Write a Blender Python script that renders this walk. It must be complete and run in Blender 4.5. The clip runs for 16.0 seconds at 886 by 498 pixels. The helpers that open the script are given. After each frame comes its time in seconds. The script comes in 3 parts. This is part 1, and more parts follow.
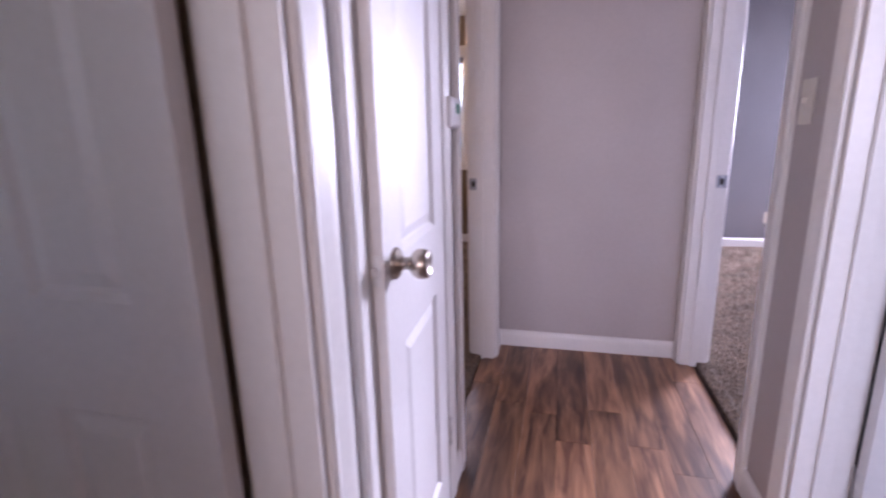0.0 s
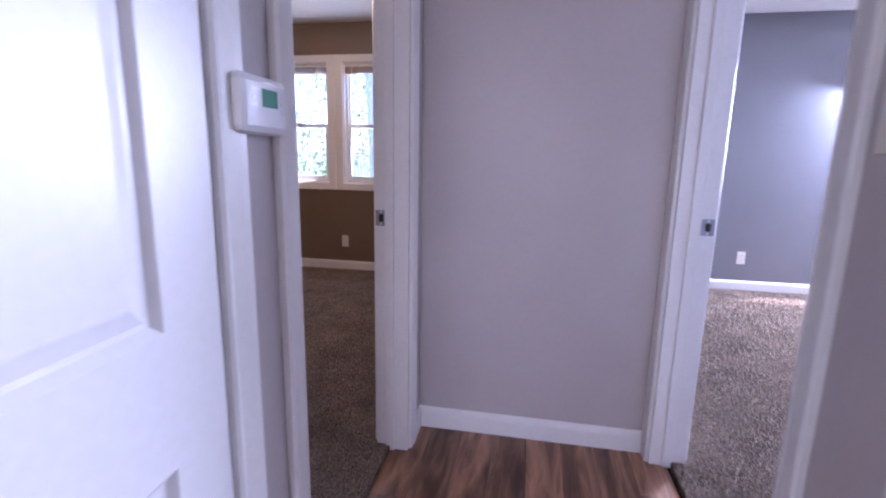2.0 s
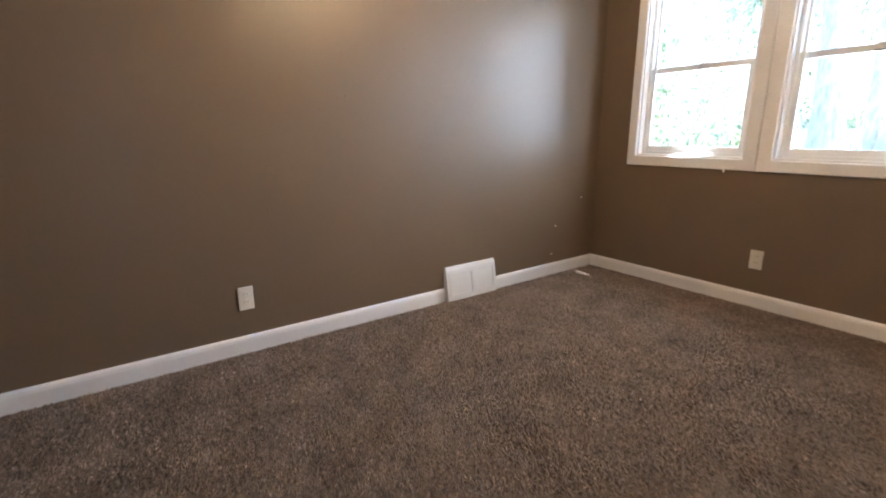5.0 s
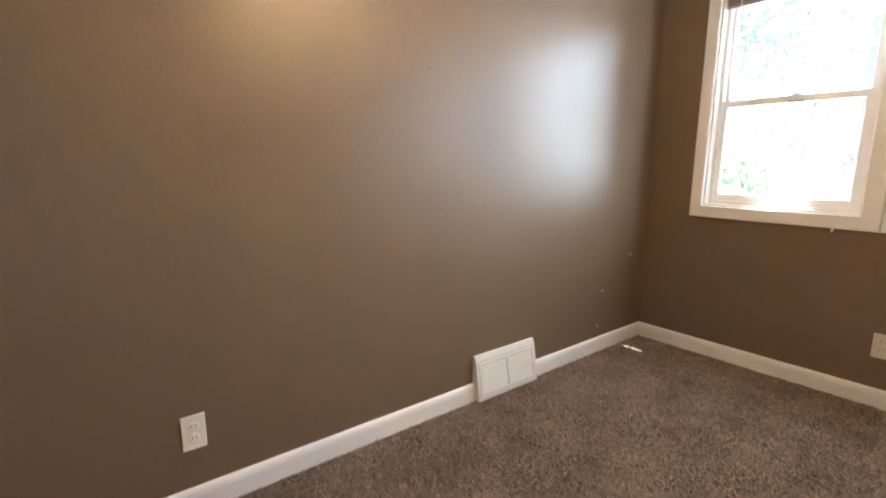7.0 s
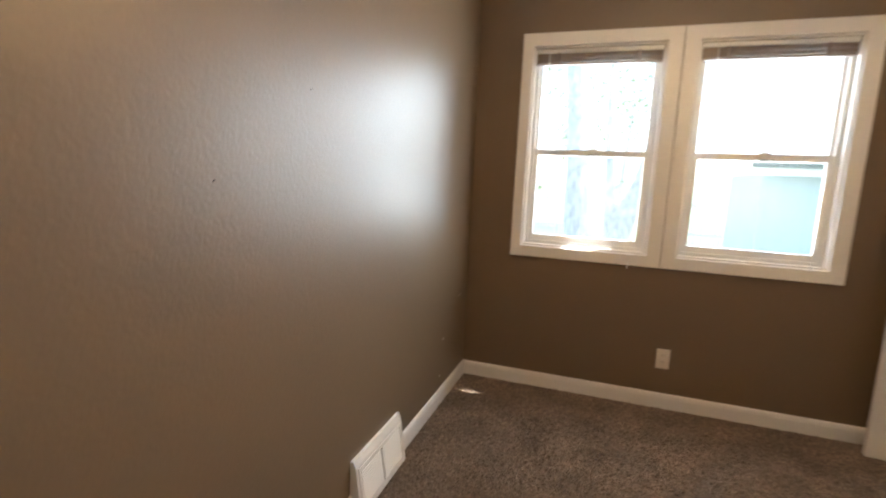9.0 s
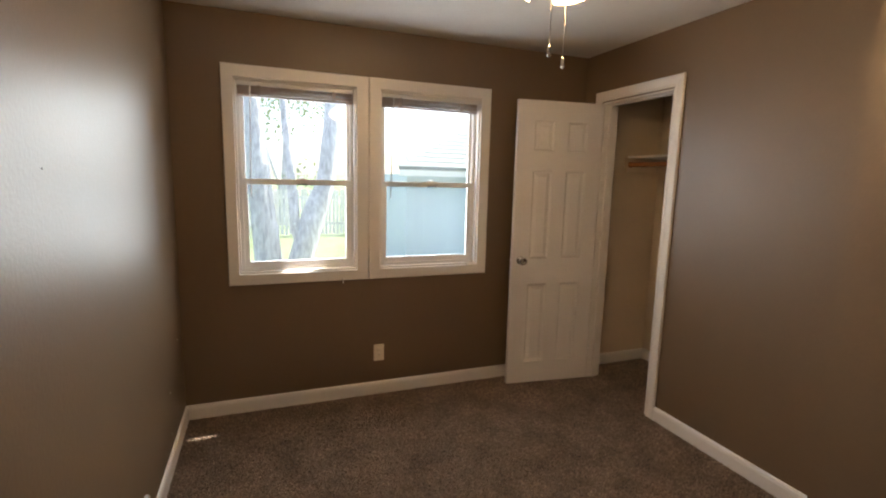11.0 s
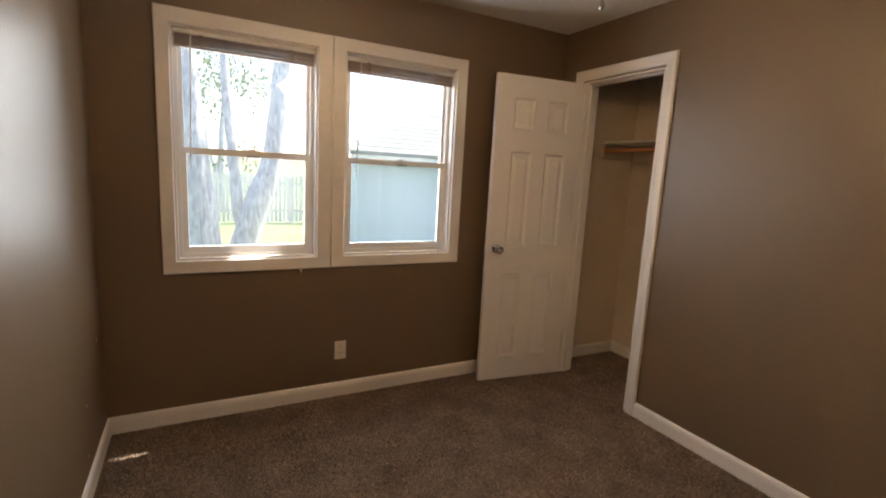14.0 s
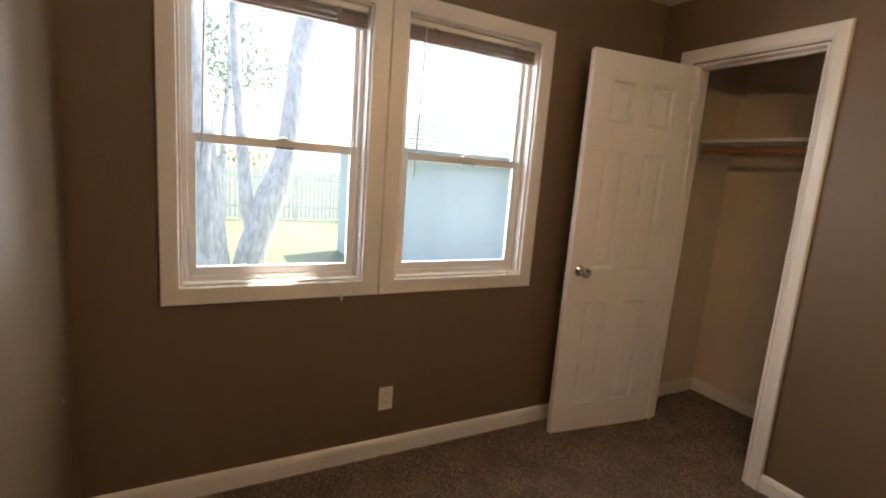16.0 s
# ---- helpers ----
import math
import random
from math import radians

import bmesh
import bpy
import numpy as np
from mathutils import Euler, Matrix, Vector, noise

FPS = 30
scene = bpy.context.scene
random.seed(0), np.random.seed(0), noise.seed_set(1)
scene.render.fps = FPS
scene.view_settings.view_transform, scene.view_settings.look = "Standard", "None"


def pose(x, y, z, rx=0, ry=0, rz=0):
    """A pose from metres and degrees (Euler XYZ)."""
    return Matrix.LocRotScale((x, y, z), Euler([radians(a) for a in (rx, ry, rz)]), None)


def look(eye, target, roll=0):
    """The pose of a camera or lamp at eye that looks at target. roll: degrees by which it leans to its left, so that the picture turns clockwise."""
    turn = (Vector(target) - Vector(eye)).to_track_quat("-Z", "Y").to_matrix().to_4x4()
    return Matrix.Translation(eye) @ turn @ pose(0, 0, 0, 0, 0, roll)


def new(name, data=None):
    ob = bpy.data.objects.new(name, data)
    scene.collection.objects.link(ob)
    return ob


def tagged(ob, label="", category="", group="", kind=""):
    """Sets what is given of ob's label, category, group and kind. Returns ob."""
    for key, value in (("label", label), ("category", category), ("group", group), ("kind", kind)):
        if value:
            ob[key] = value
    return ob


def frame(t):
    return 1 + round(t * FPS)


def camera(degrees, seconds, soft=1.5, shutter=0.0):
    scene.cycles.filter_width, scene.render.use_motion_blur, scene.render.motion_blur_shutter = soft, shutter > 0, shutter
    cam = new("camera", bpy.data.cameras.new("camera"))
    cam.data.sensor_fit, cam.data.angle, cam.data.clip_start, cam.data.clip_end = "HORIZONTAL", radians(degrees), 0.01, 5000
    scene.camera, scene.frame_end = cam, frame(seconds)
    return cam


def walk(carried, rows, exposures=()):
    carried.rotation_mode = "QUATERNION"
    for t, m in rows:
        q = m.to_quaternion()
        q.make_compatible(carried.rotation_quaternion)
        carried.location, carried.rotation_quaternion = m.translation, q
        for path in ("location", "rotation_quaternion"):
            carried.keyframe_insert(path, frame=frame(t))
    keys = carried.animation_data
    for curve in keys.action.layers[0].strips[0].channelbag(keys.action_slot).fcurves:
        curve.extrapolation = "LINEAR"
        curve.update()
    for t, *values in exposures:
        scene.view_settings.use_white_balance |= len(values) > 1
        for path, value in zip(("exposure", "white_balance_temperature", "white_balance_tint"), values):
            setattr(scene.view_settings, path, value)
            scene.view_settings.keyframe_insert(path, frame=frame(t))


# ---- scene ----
cam = camera(86.3, 16.0, 2.0, 0.5)
PATH = [
    (0, (0.644, 1.564, 1.159), (0.162, 3.452, 0.707), -1.4),
    (0.5, (0.683, 1.71, 1.136), (0.388, 3.644, 0.718), -1.3),
    (1, (0.75, 1.838, 1.146), (0.443, 3.779, 0.778), -1.1),
    (1.5, (0.791, 1.993, 1.167), (0.454, 3.932, 0.814), -0.2),
    (2, (0.755, 2.244, 1.158), (0.395, 4.175, 0.78), 1.1),
    (2.3, (0.77, 2.391, 1.154), (0.281, 4.294, 0.779), 1.5),
    (2.5, (0.772, 2.488, 1.167), (0.191, 4.364, 0.786), 1.7),
    (3, (0.742, 2.762, 1.143), (-0.140, 4.520, 0.781), 0.6),
    (3.5, (0.582, 3.03, 1.122), (-0.535, 4.635, 0.725), 0.2),
    (4, (0.398, 3.36, 1.090), (-0.926, 4.786, 0.673), -0.8),
    (4.5, (0.258, 3.509, 1.067), (-1.233, 4.777, 0.655), -1.4),
    (5, (0.032, 3.623, 1.067), (-1.547, 4.751, 0.583), -0.4),
    (7.5, (-0.862, 3.894, 1.201), (-2.387, 5.144, 0.866), -0.6),
    (8, (-1.047, 3.873, 1.289), (-2.299, 5.372, 0.857), -2.4),
    (8.5, (-1.322, 3.888, 1.192), (-2.224, 5.625, 0.78), 1.1),
    (9, (-1.479, 3.875, 1.265), (-2.109, 5.751, 0.971), 2.6),
    (9.5, (-1.633, 3.788, 1.425), (-1.775, 5.758, 1.11), -0.2),
    (10, (-1.799, 3.707, 1.48), (-1.408, 5.639, 1.145), -1.1),
    (12.5, (-1.806, 3.689, 1.491), (-0.985, 5.496, 1.246), 1.9),
    (13, (-1.82, 3.745, 1.468), (-0.956, 5.527, 1.191), 2.3),
    (13.5, (-1.847, 3.859, 1.435), (-0.939, 5.616, 1.135), 2.8),
    (14, (-1.85, 4.025, 1.406), (-0.923, 5.769, 1.087), 3.1),
    (14.5, (-1.864, 4.2, 1.38), (-0.93, 5.939, 1.059), 3.1),
    (15, (-1.876, 4.41, 1.438), (-0.945, 6.146, 1.092), 3.7),
    (15.5, (-1.9, 4.597, 1.418), (-0.96, 6.331, 1.086), 4.1),
    (16, (-1.887, 4.765, 1.395), (-0.955, 6.504, 1.068), 4.4),
]
EXPOSURES = [(0.0, 2.4, 6000, 38), (1.0, 2.3, 5900, 37), (1.5, 2.35, 5600, 36), (2.3, 2.4, 5250, 31), (3.0, 2.2, 5700, 27), (3.5, 2.3, 5750, 22), (4.0, 2.45, 5900, 16), (5.0, 3.0, 5750, 9), (8.0, 3.2, 6400, 8), (9.5, 2.4, 6700, 10), (12.5, 2.0, 7200, 14), (16.0, 2.1, 7150, 15)]
walk(cam, [(t, look(eye, target, roll)) for t, eye, target, roll in PATH], EXPOSURES)

# ---------------------------------------------------------------- plan, in metres
CEIL = 2.388
XV, YW = -2.262, 6.715          # bedroom: register wall, window wall
XD, XC = 0.19, 0.465            # bedroom: door wall, closet wall
YN = 3.00                       # bedroom: near wall
YSTEP = 4.77                    # where the door wall steps back to the closet wall
HL, HR, HE, HB = 0.315, 1.255, 4.105, -1.6   # hall: left, right, end, back
RL = 1.385                      # rooms on the right start here
GROUND = -0.45
CARPET_Z = 0.027               # pile height over the planks

# ---------------------------------------------------------------- light
world = bpy.data.worlds.new("world")
scene.world = world
world.use_nodes = True
wn = world.node_tree.nodes
sky = wn.new("ShaderNodeTexSky")
sky.sky_type, sky.sun_disc = "NISHITA", False
SUN_DIR = Vector((0.60, 0.26, 1.0)).normalized()
sky.sun_elevation = math.asin(SUN_DIR.z)
sky.sun_rotation = math.atan2(SUN_DIR.x, SUN_DIR.y)
sky.dust_density = 2.0
wn["Background"].inputs[1].default_value = 0.15
world.node_tree.links.new(sky.outputs[0], wn["Background"].inputs[0])
sun = new("sun", bpy.data.lights.new("sun", "SUN"))
sun.data.energy, sun.data.angle, sun.data.color = 5.0, radians(0.5), (1.0, 0.95, 0.88)
sun.matrix_world = look((0, 0, 20), Vector((0, 0, 20)) - SUN_DIR)


def opening_light(name, eye, target, w, h, watts, color=(0.86, 0.92, 1.0)):
    """Area lamp in a wall opening, for daylight or as added fill."""
    ob = new(name, bpy.data.lights.new(name, "AREA"))
    ob.data.shape, ob.data.size, ob.data.size_y = "RECTANGLE", w, h
    ob.data.energy, ob.data.color = watts, color
    ob.matrix_world = look(eye, target)
    return ob


W_BED, W_FAR, W_NEAR, W_SOUTH, W_BACK, W_SIDE = 4.5, 120, 1.1, 10.0, 6.0, 0.2
opening_light("daylight_bedroom", (-1.6, YW + 0.25, 1.47), (-3.4, 0, 0.7), 0.6, 1.02, W_BED)
opening_light("daylight_bedroom", (-0.75, YW + 0.25, 1.47), (-2.55, 0, 0.7), 0.6, 1.02, W_BED)
opening_light("daylight_far_room", (3.77, 6.97, 1.5), (3.3, 5.2, 0.0), 0.9, 1.1, W_FAR, (0.84, 0.91, 1.0))
opening_light("daylight_near_room", (4.06, 0.8, 1.5), (0.3, 2.8, 1.0), 0.48, 0.66, W_NEAR)
# Added lamp in an unseen south opening, fills the hallway's end wall.
opening_light("fill_near_room_south", (2.35, -0.36, 1.5), (0.8, 4.1, 1.0), 1.1, 1.1, W_SOUTH)
# Added warm fill from behind the camera; no window is known there.
opening_light("fill_hall_back", (0.78, HB - 0.06, 1.5), (0.78, 6, 1.2), 0.7, 1.2, W_BACK, (1.0, 0.87, 0.74))
# Added yellowish fill on the open door and jamb, real source unknown.
opening_light("fill_side_room", (-0.75, 0.47, 1.55), (-0.6, 3, 1.0), 0.6, 0.8, W_SIDE, (1.0, 0.95, 0.62))


# ---------------------------------------------------------------- materials
def material(name, color, rough=0.5, metal=0.0, spec=0.5):
    m = bpy.data.materials.new(name)
    m.use_nodes = True
    b = m.node_tree.nodes["Principled BSDF"]
    b.inputs["Base Color"].default_value = (*color, 1)
    b.inputs["Roughness"].default_value = rough
    b.inputs["Metallic"].default_value = metal
    b.inputs["Specular IOR Level"].default_value = spec
    return m


def vary(m, color, amount=0.12, scale=3.0, detail=6, fine=0.0, fine_scale=150, bump=0.0, bump_scale=200, dist=0.002, rough=None, stretch=(1, 1, 1)):
    """Broad and fine colour variation, roughness variation and relief, at real size."""
    nt = m.node_tree
    n, l, b = nt.nodes, nt.links, nt.nodes["Principled BSDF"]
    co = n.new("ShaderNodeTexCoord")
    mp = n.new("ShaderNodeMapping")
    mp.inputs["Scale"].default_value = stretch
    l.new(co.outputs["Object"], mp.inputs[0])

    def noise_tex(sc, det):
        t = n.new("ShaderNodeTexNoise")
        t.inputs["Scale"].default_value, t.inputs["Detail"].default_value = sc, det
        l.new(mp.outputs[0], t.inputs[0])
        return t
    big, small = noise_tex(scale, detail), noise_tex(fine_scale, 3)
    last = None
    for t, a in ((big, amount), (small, fine)):
        r = n.new("ShaderNodeMapRange")
        r.inputs[1].default_value, r.inputs[2].default_value = 0.3, 0.7
        r.inputs[3].default_value, r.inputs[4].default_value = 1 - a, 1 + a
        l.new(t.outputs[0], r.inputs[0])
        if last is None:
            last = r.outputs[0]
        else:
            mu = n.new("ShaderNodeMath")
            mu.operation = "MULTIPLY"
            l.new(last, mu.inputs[0]), l.new(r.outputs[0], mu.inputs[1])
            last = mu.outputs[0]
    sc = n.new("ShaderNodeVectorMath")
    sc.operation = "SCALE"
    sc.inputs[0].default_value = color
    l.new(last, sc.inputs[3])
    l.new(sc.outputs[0], b.inputs["Base Color"])
    if rough:
        r = n.new("ShaderNodeMapRange")
        r.inputs[1].default_value, r.inputs[2].default_value = 0.3, 0.7
        r.inputs[3].default_value, r.inputs[4].default_value = rough
        l.new(big.outputs[0], r.inputs[0]), l.new(r.outputs[0], b.inputs["Roughness"])
    if bump:
        t, bp = noise_tex(bump_scale, 4), n.new("ShaderNodeBump")
        bp.inputs["Strength"].default_value, bp.inputs["Distance"].default_value = bump, dist
        l.new(t.outputs[0], bp.inputs["Height"]), l.new(bp.outputs[0], b.inputs["Normal"])
    return m


def painted(name, color, rough, bump=0.25, bump_scale=170, amount=0.05):
    return vary(material(name, color, rough[0]), color, amount, 2.2, 5, 0.02, 60, bump, bump_scale, 0.0015, rough)


BROWN = painted("brown_wall_paint", (0.166, 0.114, 0.067), (0.40, 0.43), 0.5, 85, 0.03)
BROWN.node_tree.nodes["Principled BSDF"].inputs["Specular IOR Level"].default_value = 0.75
GREY = painted("warm_grey_wall_paint", (0.50, 0.455, 0.445), (0.42, 0.5))
BLUEGREY = painted("blue_grey_wall_paint", (0.19, 0.185, 0.205), (0.42, 0.5))
CREAM = painted("cream_wall_paint", (0.70, 0.60, 0.48), (0.5, 0.6))
CEILING = painted("ceiling_white", (0.74, 0.72, 0.68), (0.8, 0.9), 0.4, 90)
TRIM = painted("white_trim_paint", (0.80, 0.78, 0.76), (0.3, 0.42), 0.08, 60, 0.03)
DOORP = painted("white_door_paint", (0.80, 0.78, 0.77), (0.32, 0.45), 0.10, 90, 0.03)
VINYL = material("white_vinyl", (0.82, 0.83, 0.83), 0.3)
PLASTIC = material("ivory_plastic", (0.74, 0.70, 0.62), 0.35)
WHITEP = material("white_plastic", (0.78, 0.78, 0.80), 0.35)
METALW = vary(material("white_enamel", (0.72, 0.70, 0.67), 0.4), (0.72, 0.70, 0.67), 0.05, 8)
NICKEL = vary(material("brushed_nickel", (0.52, 0.46, 0.40), 0.28, 1.0), (0.52, 0.46, 0.40), 0.1, 20)
CHROME = material("polished_steel", (0.62, 0.60, 0.58), 0.14, 1.0)
STEEL = vary(material("dull_steel", (0.78, 0.78, 0.78), 0.42, 0.8), (0.78, 0.78, 0.78), 0.10, 30)
PLATE = vary(material("dark_steel_plate", (0.30, 0.30, 0.33), 0.35, 1.0), (0.30, 0.30, 0.33), 0.12, 40)
DARK = material("dark_void", (0.02, 0.015, 0.012), 0.8)
LCD = material("grey_green_screen", (0.10, 0.33, 0.24), 0.5, 0, 0.2)
CARPET = vary(material("brown_carpet", (0.2, 0.16, 0.13), 0.95, 0, 0.1), (0.175, 0.136, 0.108), 0.28, 6, 8, 0.55, 130, 1.0, 150, 0.014)
WOODROD = vary(material("varnished_wood", (0.42, 0.19, 0.07), 0.4), (0.42, 0.19, 0.07), 0.15, 12, 5, 0.1, 80, stretch=(1, 0.1, 1))
BLADE = vary(material("walnut_blade", (0.16, 0.065, 0.03), 0.4), (0.16, 0.065, 0.03), 0.2, 9, 5, 0.1, 60, stretch=(1, 0.15, 1))
BLINDM = vary(material("taupe_blind", (0.33, 0.26, 0.22), 0.5), (0.33, 0.26, 0.22), 0.1, 20)
BARK = vary(material("bark", (0.46, 0.46, 0.48), 0.9), (0.46, 0.46, 0.48), 0.25, 4, 8, 0.3, 30, 0.9, 18, 0.03, stretch=(1, 1, 0.35))
GRASS = vary(material("grass", (0.10, 0.14, 0.05), 0.9), (0.11, 0.15, 0.055), 0.3, 0.8, 8, 0.35, 40, 0.6, 60, 0.03)
FENCEM = vary(material("weathered_wood", (0.60, 0.57, 0.53), 0.8), (0.60, 0.57, 0.53), 0.2, 3, 6, 0.15, 40)
SIDING = vary(material("pale_blue_siding", (0.42, 0.52, 0.58), 0.6), (0.42, 0.52, 0.58), 0.06, 2)
SHINGLE = vary(material("grey_green_shingle", (0.11, 0.135, 0.125), 0.9), (0.11, 0.135, 0.125), 0.2, 6, 6, 0.3, 50)
STUCCO = material("outer_wall", (0.5, 0.48, 0.45), 0.9)


def leaf_material():
    m = material("leaf", (0.08, 0.13, 0.03), 0.55)
    nt = m.node_tree
    n, l, b = nt.nodes, nt.links, nt.nodes["Principled BSDF"]
    geo, ramp = n.new("ShaderNodeNewGeometry"), n.new("ShaderNodeValToRGB")
    ramp.color_ramp.elements[0].color = (0.05, 0.095, 0.02, 1)
    ramp.color_ramp.elements[1].color = (0.12, 0.17, 0.045, 1)
    l.new(geo.outputs["Random Per Island"], ramp.inputs[0])
    l.new(ramp.outputs[0], b.inputs["Base Color"])
    tr, mx = n.new("ShaderNodeBsdfTranslucent"), n.new("ShaderNodeMixShader")
    l.new(ramp.outputs[0], tr.inputs[0])
    mx.inputs[0].default_value = 0.35
    l.new(b.outputs[0], mx.inputs[1]), l.new(tr.outputs[0], mx.inputs[2])
    l.new(mx.outputs[0], n["Material Output"].inputs[0])
    return m


LEAF = leaf_material()


def glass_material():
    m = bpy.data.materials.new("window_glass")
    m.use_nodes = True
    n, l = m.node_tree.nodes, m.node_tree.links
    n.remove(n["Principled BSDF"])
    fr, tr, gl, mx = (n.new("ShaderNode" + k) for k in ("Fresnel", "BsdfTransparent", "BsdfGlossy", "MixShader"))
    gl.inputs["Roughness"].default_value = 0.01
    tr.inputs[0].default_value = (0.93, 0.96, 0.97, 1)
    # Translucent film puts the glare that pales the view into the glass.
    veil, film, spots, amount = (n.new("ShaderNode" + k) for k in ("BsdfTranslucent", "MixShader", "TexNoise", "MapRange"))
    veil.inputs[0].default_value = (0.86, 0.92, 1.0, 1)
    spots.inputs["Scale"].default_value, spots.inputs["Detail"].default_value = 5.0, 6.0
    amount.inputs[3].default_value, amount.inputs[4].default_value = VEIL * 0.6, VEIL * 1.4
    l.new(spots.outputs[0], amount.inputs[0]), l.new(amount.outputs[0], film.inputs[0])
    l.new(tr.outputs[0], film.inputs[1]), l.new(veil.outputs[0], film.inputs[2])
    l.new(fr.outputs[0], mx.inputs[0]), l.new(film.outputs[0], mx.inputs[1]), l.new(gl.outputs[0], mx.inputs[2])
    l.new(mx.outputs[0], n["Material Output"].inputs[0])
    return m


VEIL = 0.02                              # milky veil on the panes, imitating glare from outdoors
GLASS = glass_material()


def glow_material():
    m = material("frosted_glass_lit", (0.9, 0.86, 0.78), 0.4)
    b = m.node_tree.nodes["Principled BSDF"]
    b.inputs["Emission Color"].default_value = (1.0, 0.66, 0.33, 1)
    b.inputs["Emission Strength"].default_value = GLOW
    return m


GLOW = 9.0
FROST = glow_material()


def plank_material():
    m = material("laminate_plank", (0.3, 0.15, 0.08), 0.35)
    nt = m.node_tree
    n, l, b = nt.nodes, nt.links, nt.nodes["Principled BSDF"]
    co, info = n.new("ShaderNodeTexCoord"), n.new("ShaderNodeObjectInfo")
    off = n.new("ShaderNodeVectorMath")
    off.operation = "SCALE"
    off.inputs[0].default_value = (7, 13, 3)
    l.new(info.outputs["Random"], off.inputs[3])
    add = n.new("ShaderNodeVectorMath")
    l.new(co.outputs["Object"], add.inputs[0]), l.new(off.outputs[0], add.inputs[1])
    mp = n.new("ShaderNodeMapping")
    mp.inputs["Scale"].default_value = (1, 0.14, 1)
    l.new(add.outputs[0], mp.inputs[0])
    grain, knots = n.new("ShaderNodeTexNoise"), n.new("ShaderNodeTexNoise")
    grain.inputs["Scale"].default_value, grain.inputs["Detail"].default_value, grain.inputs["Distortion"].default_value = 20, 8, 1.0
    knots.inputs["Scale"].default_value, knots.inputs["Detail"].default_value, knots.inputs["Distortion"].default_value = 7, 5, 1.6
    l.new(mp.outputs[0], grain.inputs[0]), l.new(mp.outputs[0], knots.inputs[0])
    ramp, ramp2 = n.new("ShaderNodeValToRGB"), n.new("ShaderNodeValToRGB")
    e = ramp.color_ramp.elements
    e[0].position, e[0].color = 0.34, (0.13, 0.058, 0.034, 1)
    e[1].position, e[1].color = 0.72, (0.43, 0.225, 0.125, 1)
    e = ramp2.color_ramp.elements
    e[0].position, e[0].color = 0.36, (0.30, 0.25, 0.24, 1)
    e[1].position, e[1].color = 0.52, (1, 1, 1, 1)
    l.new(grain.outputs[0], ramp.inputs[0]), l.new(knots.outputs[0], ramp2.inputs[0])
    mx = n.new("ShaderNodeMix")
    mx.data_type, mx.blend_type = "RGBA", "MULTIPLY"
    mx.inputs[0].default_value = 0.85
    l.new(ramp.outputs[0], mx.inputs[6]), l.new(ramp2.outputs[0], mx.inputs[7])
    r = n.new("ShaderNodeMapRange")
    r.inputs[3].default_value, r.inputs[4].default_value = 0.62, 1.38
    l.new(info.outputs["Random"], r.inputs[0])
    sc = n.new("ShaderNodeVectorMath")
    sc.operation = "SCALE"
    l.new(mx.outputs[2], sc.inputs[0]), l.new(r.outputs[0], sc.inputs[3])
    l.new(sc.outputs[0], b.inputs["Base Color"])
    bp = n.new("ShaderNodeBump")
    bp.inputs["Strength"].default_value, bp.inputs["Distance"].default_value = 0.12, 0.002
    l.new(grain.outputs[0], bp.inputs["Height"]), l.new(bp.outputs[0], b.inputs["Normal"])
    return m


PLANK = plank_material()


# ---------------------------------------------------------------- mesh helpers
def mesh_object(name, bm, mat, smooth=False):
    me = bpy.data.meshes.new(name)
    bmesh.ops.recalc_face_normals(bm, faces=bm.faces)
    bm.to_mesh(me)
    bm.free()
    for m in (mat if isinstance(mat, (list, tuple)) else [mat]):
        me.materials.append(m)
    if smooth:
        for p in me.polygons:
            p.use_smooth = True
    return new(name, me)


def part(name, bm, mat, parent, label="", smooth=False, m=None):
    ob = mesh_object(name, bm, mat, smooth)
    ob.parent = parent
    if m is not None:
        ob.matrix_basis = m
    return tagged(ob, label)


def thing(name, m, label, category, group=""):
    ob = new(name)
    ob.empty_display_size = 0.1
    ob.matrix_basis = m
    return tagged(ob, label, category, group)


def add_box(bm, lo, hi, bevel=0.0):
    c, s = [(a + b) / 2 for a, b in zip(lo, hi)], [abs(b - a) for a, b in zip(lo, hi)]
    vs = bmesh.ops.create_cube(bm, size=1, matrix=Matrix.Translation(c) @ Matrix.Diagonal((*s, 1)))["verts"]
    if bevel:
        bmesh.ops.bevel(bm, geom=list({e for v in vs for e in v.link_edges}), offset=bevel, segments=2, profile=0.5, affect="EDGES")
    return bm


def box(lo, hi, bevel=0.0):
    return add_box(bmesh.new(), lo, hi, bevel)


def lathe(profile, steps=24, bm=None, m=None):
    """Turns (radius, z) pairs round the z axis."""
    bm = bm or bmesh.new()
    m = m or Matrix()
    rings = [[bm.verts.new(m @ Vector((r * math.cos(2 * math.pi * k / steps), r * math.sin(2 * math.pi * k / steps), z))) for k in range(steps)] for r, z in profile]
    for a, b in zip(rings, rings[1:]):
        for k in range(steps):
            bm.faces.new((a[k], a[(k + 1) % steps], b[(k + 1) % steps], b[k]))
    bm.faces.new(rings[0]), bm.faces.new(rings[-1])
    return bm


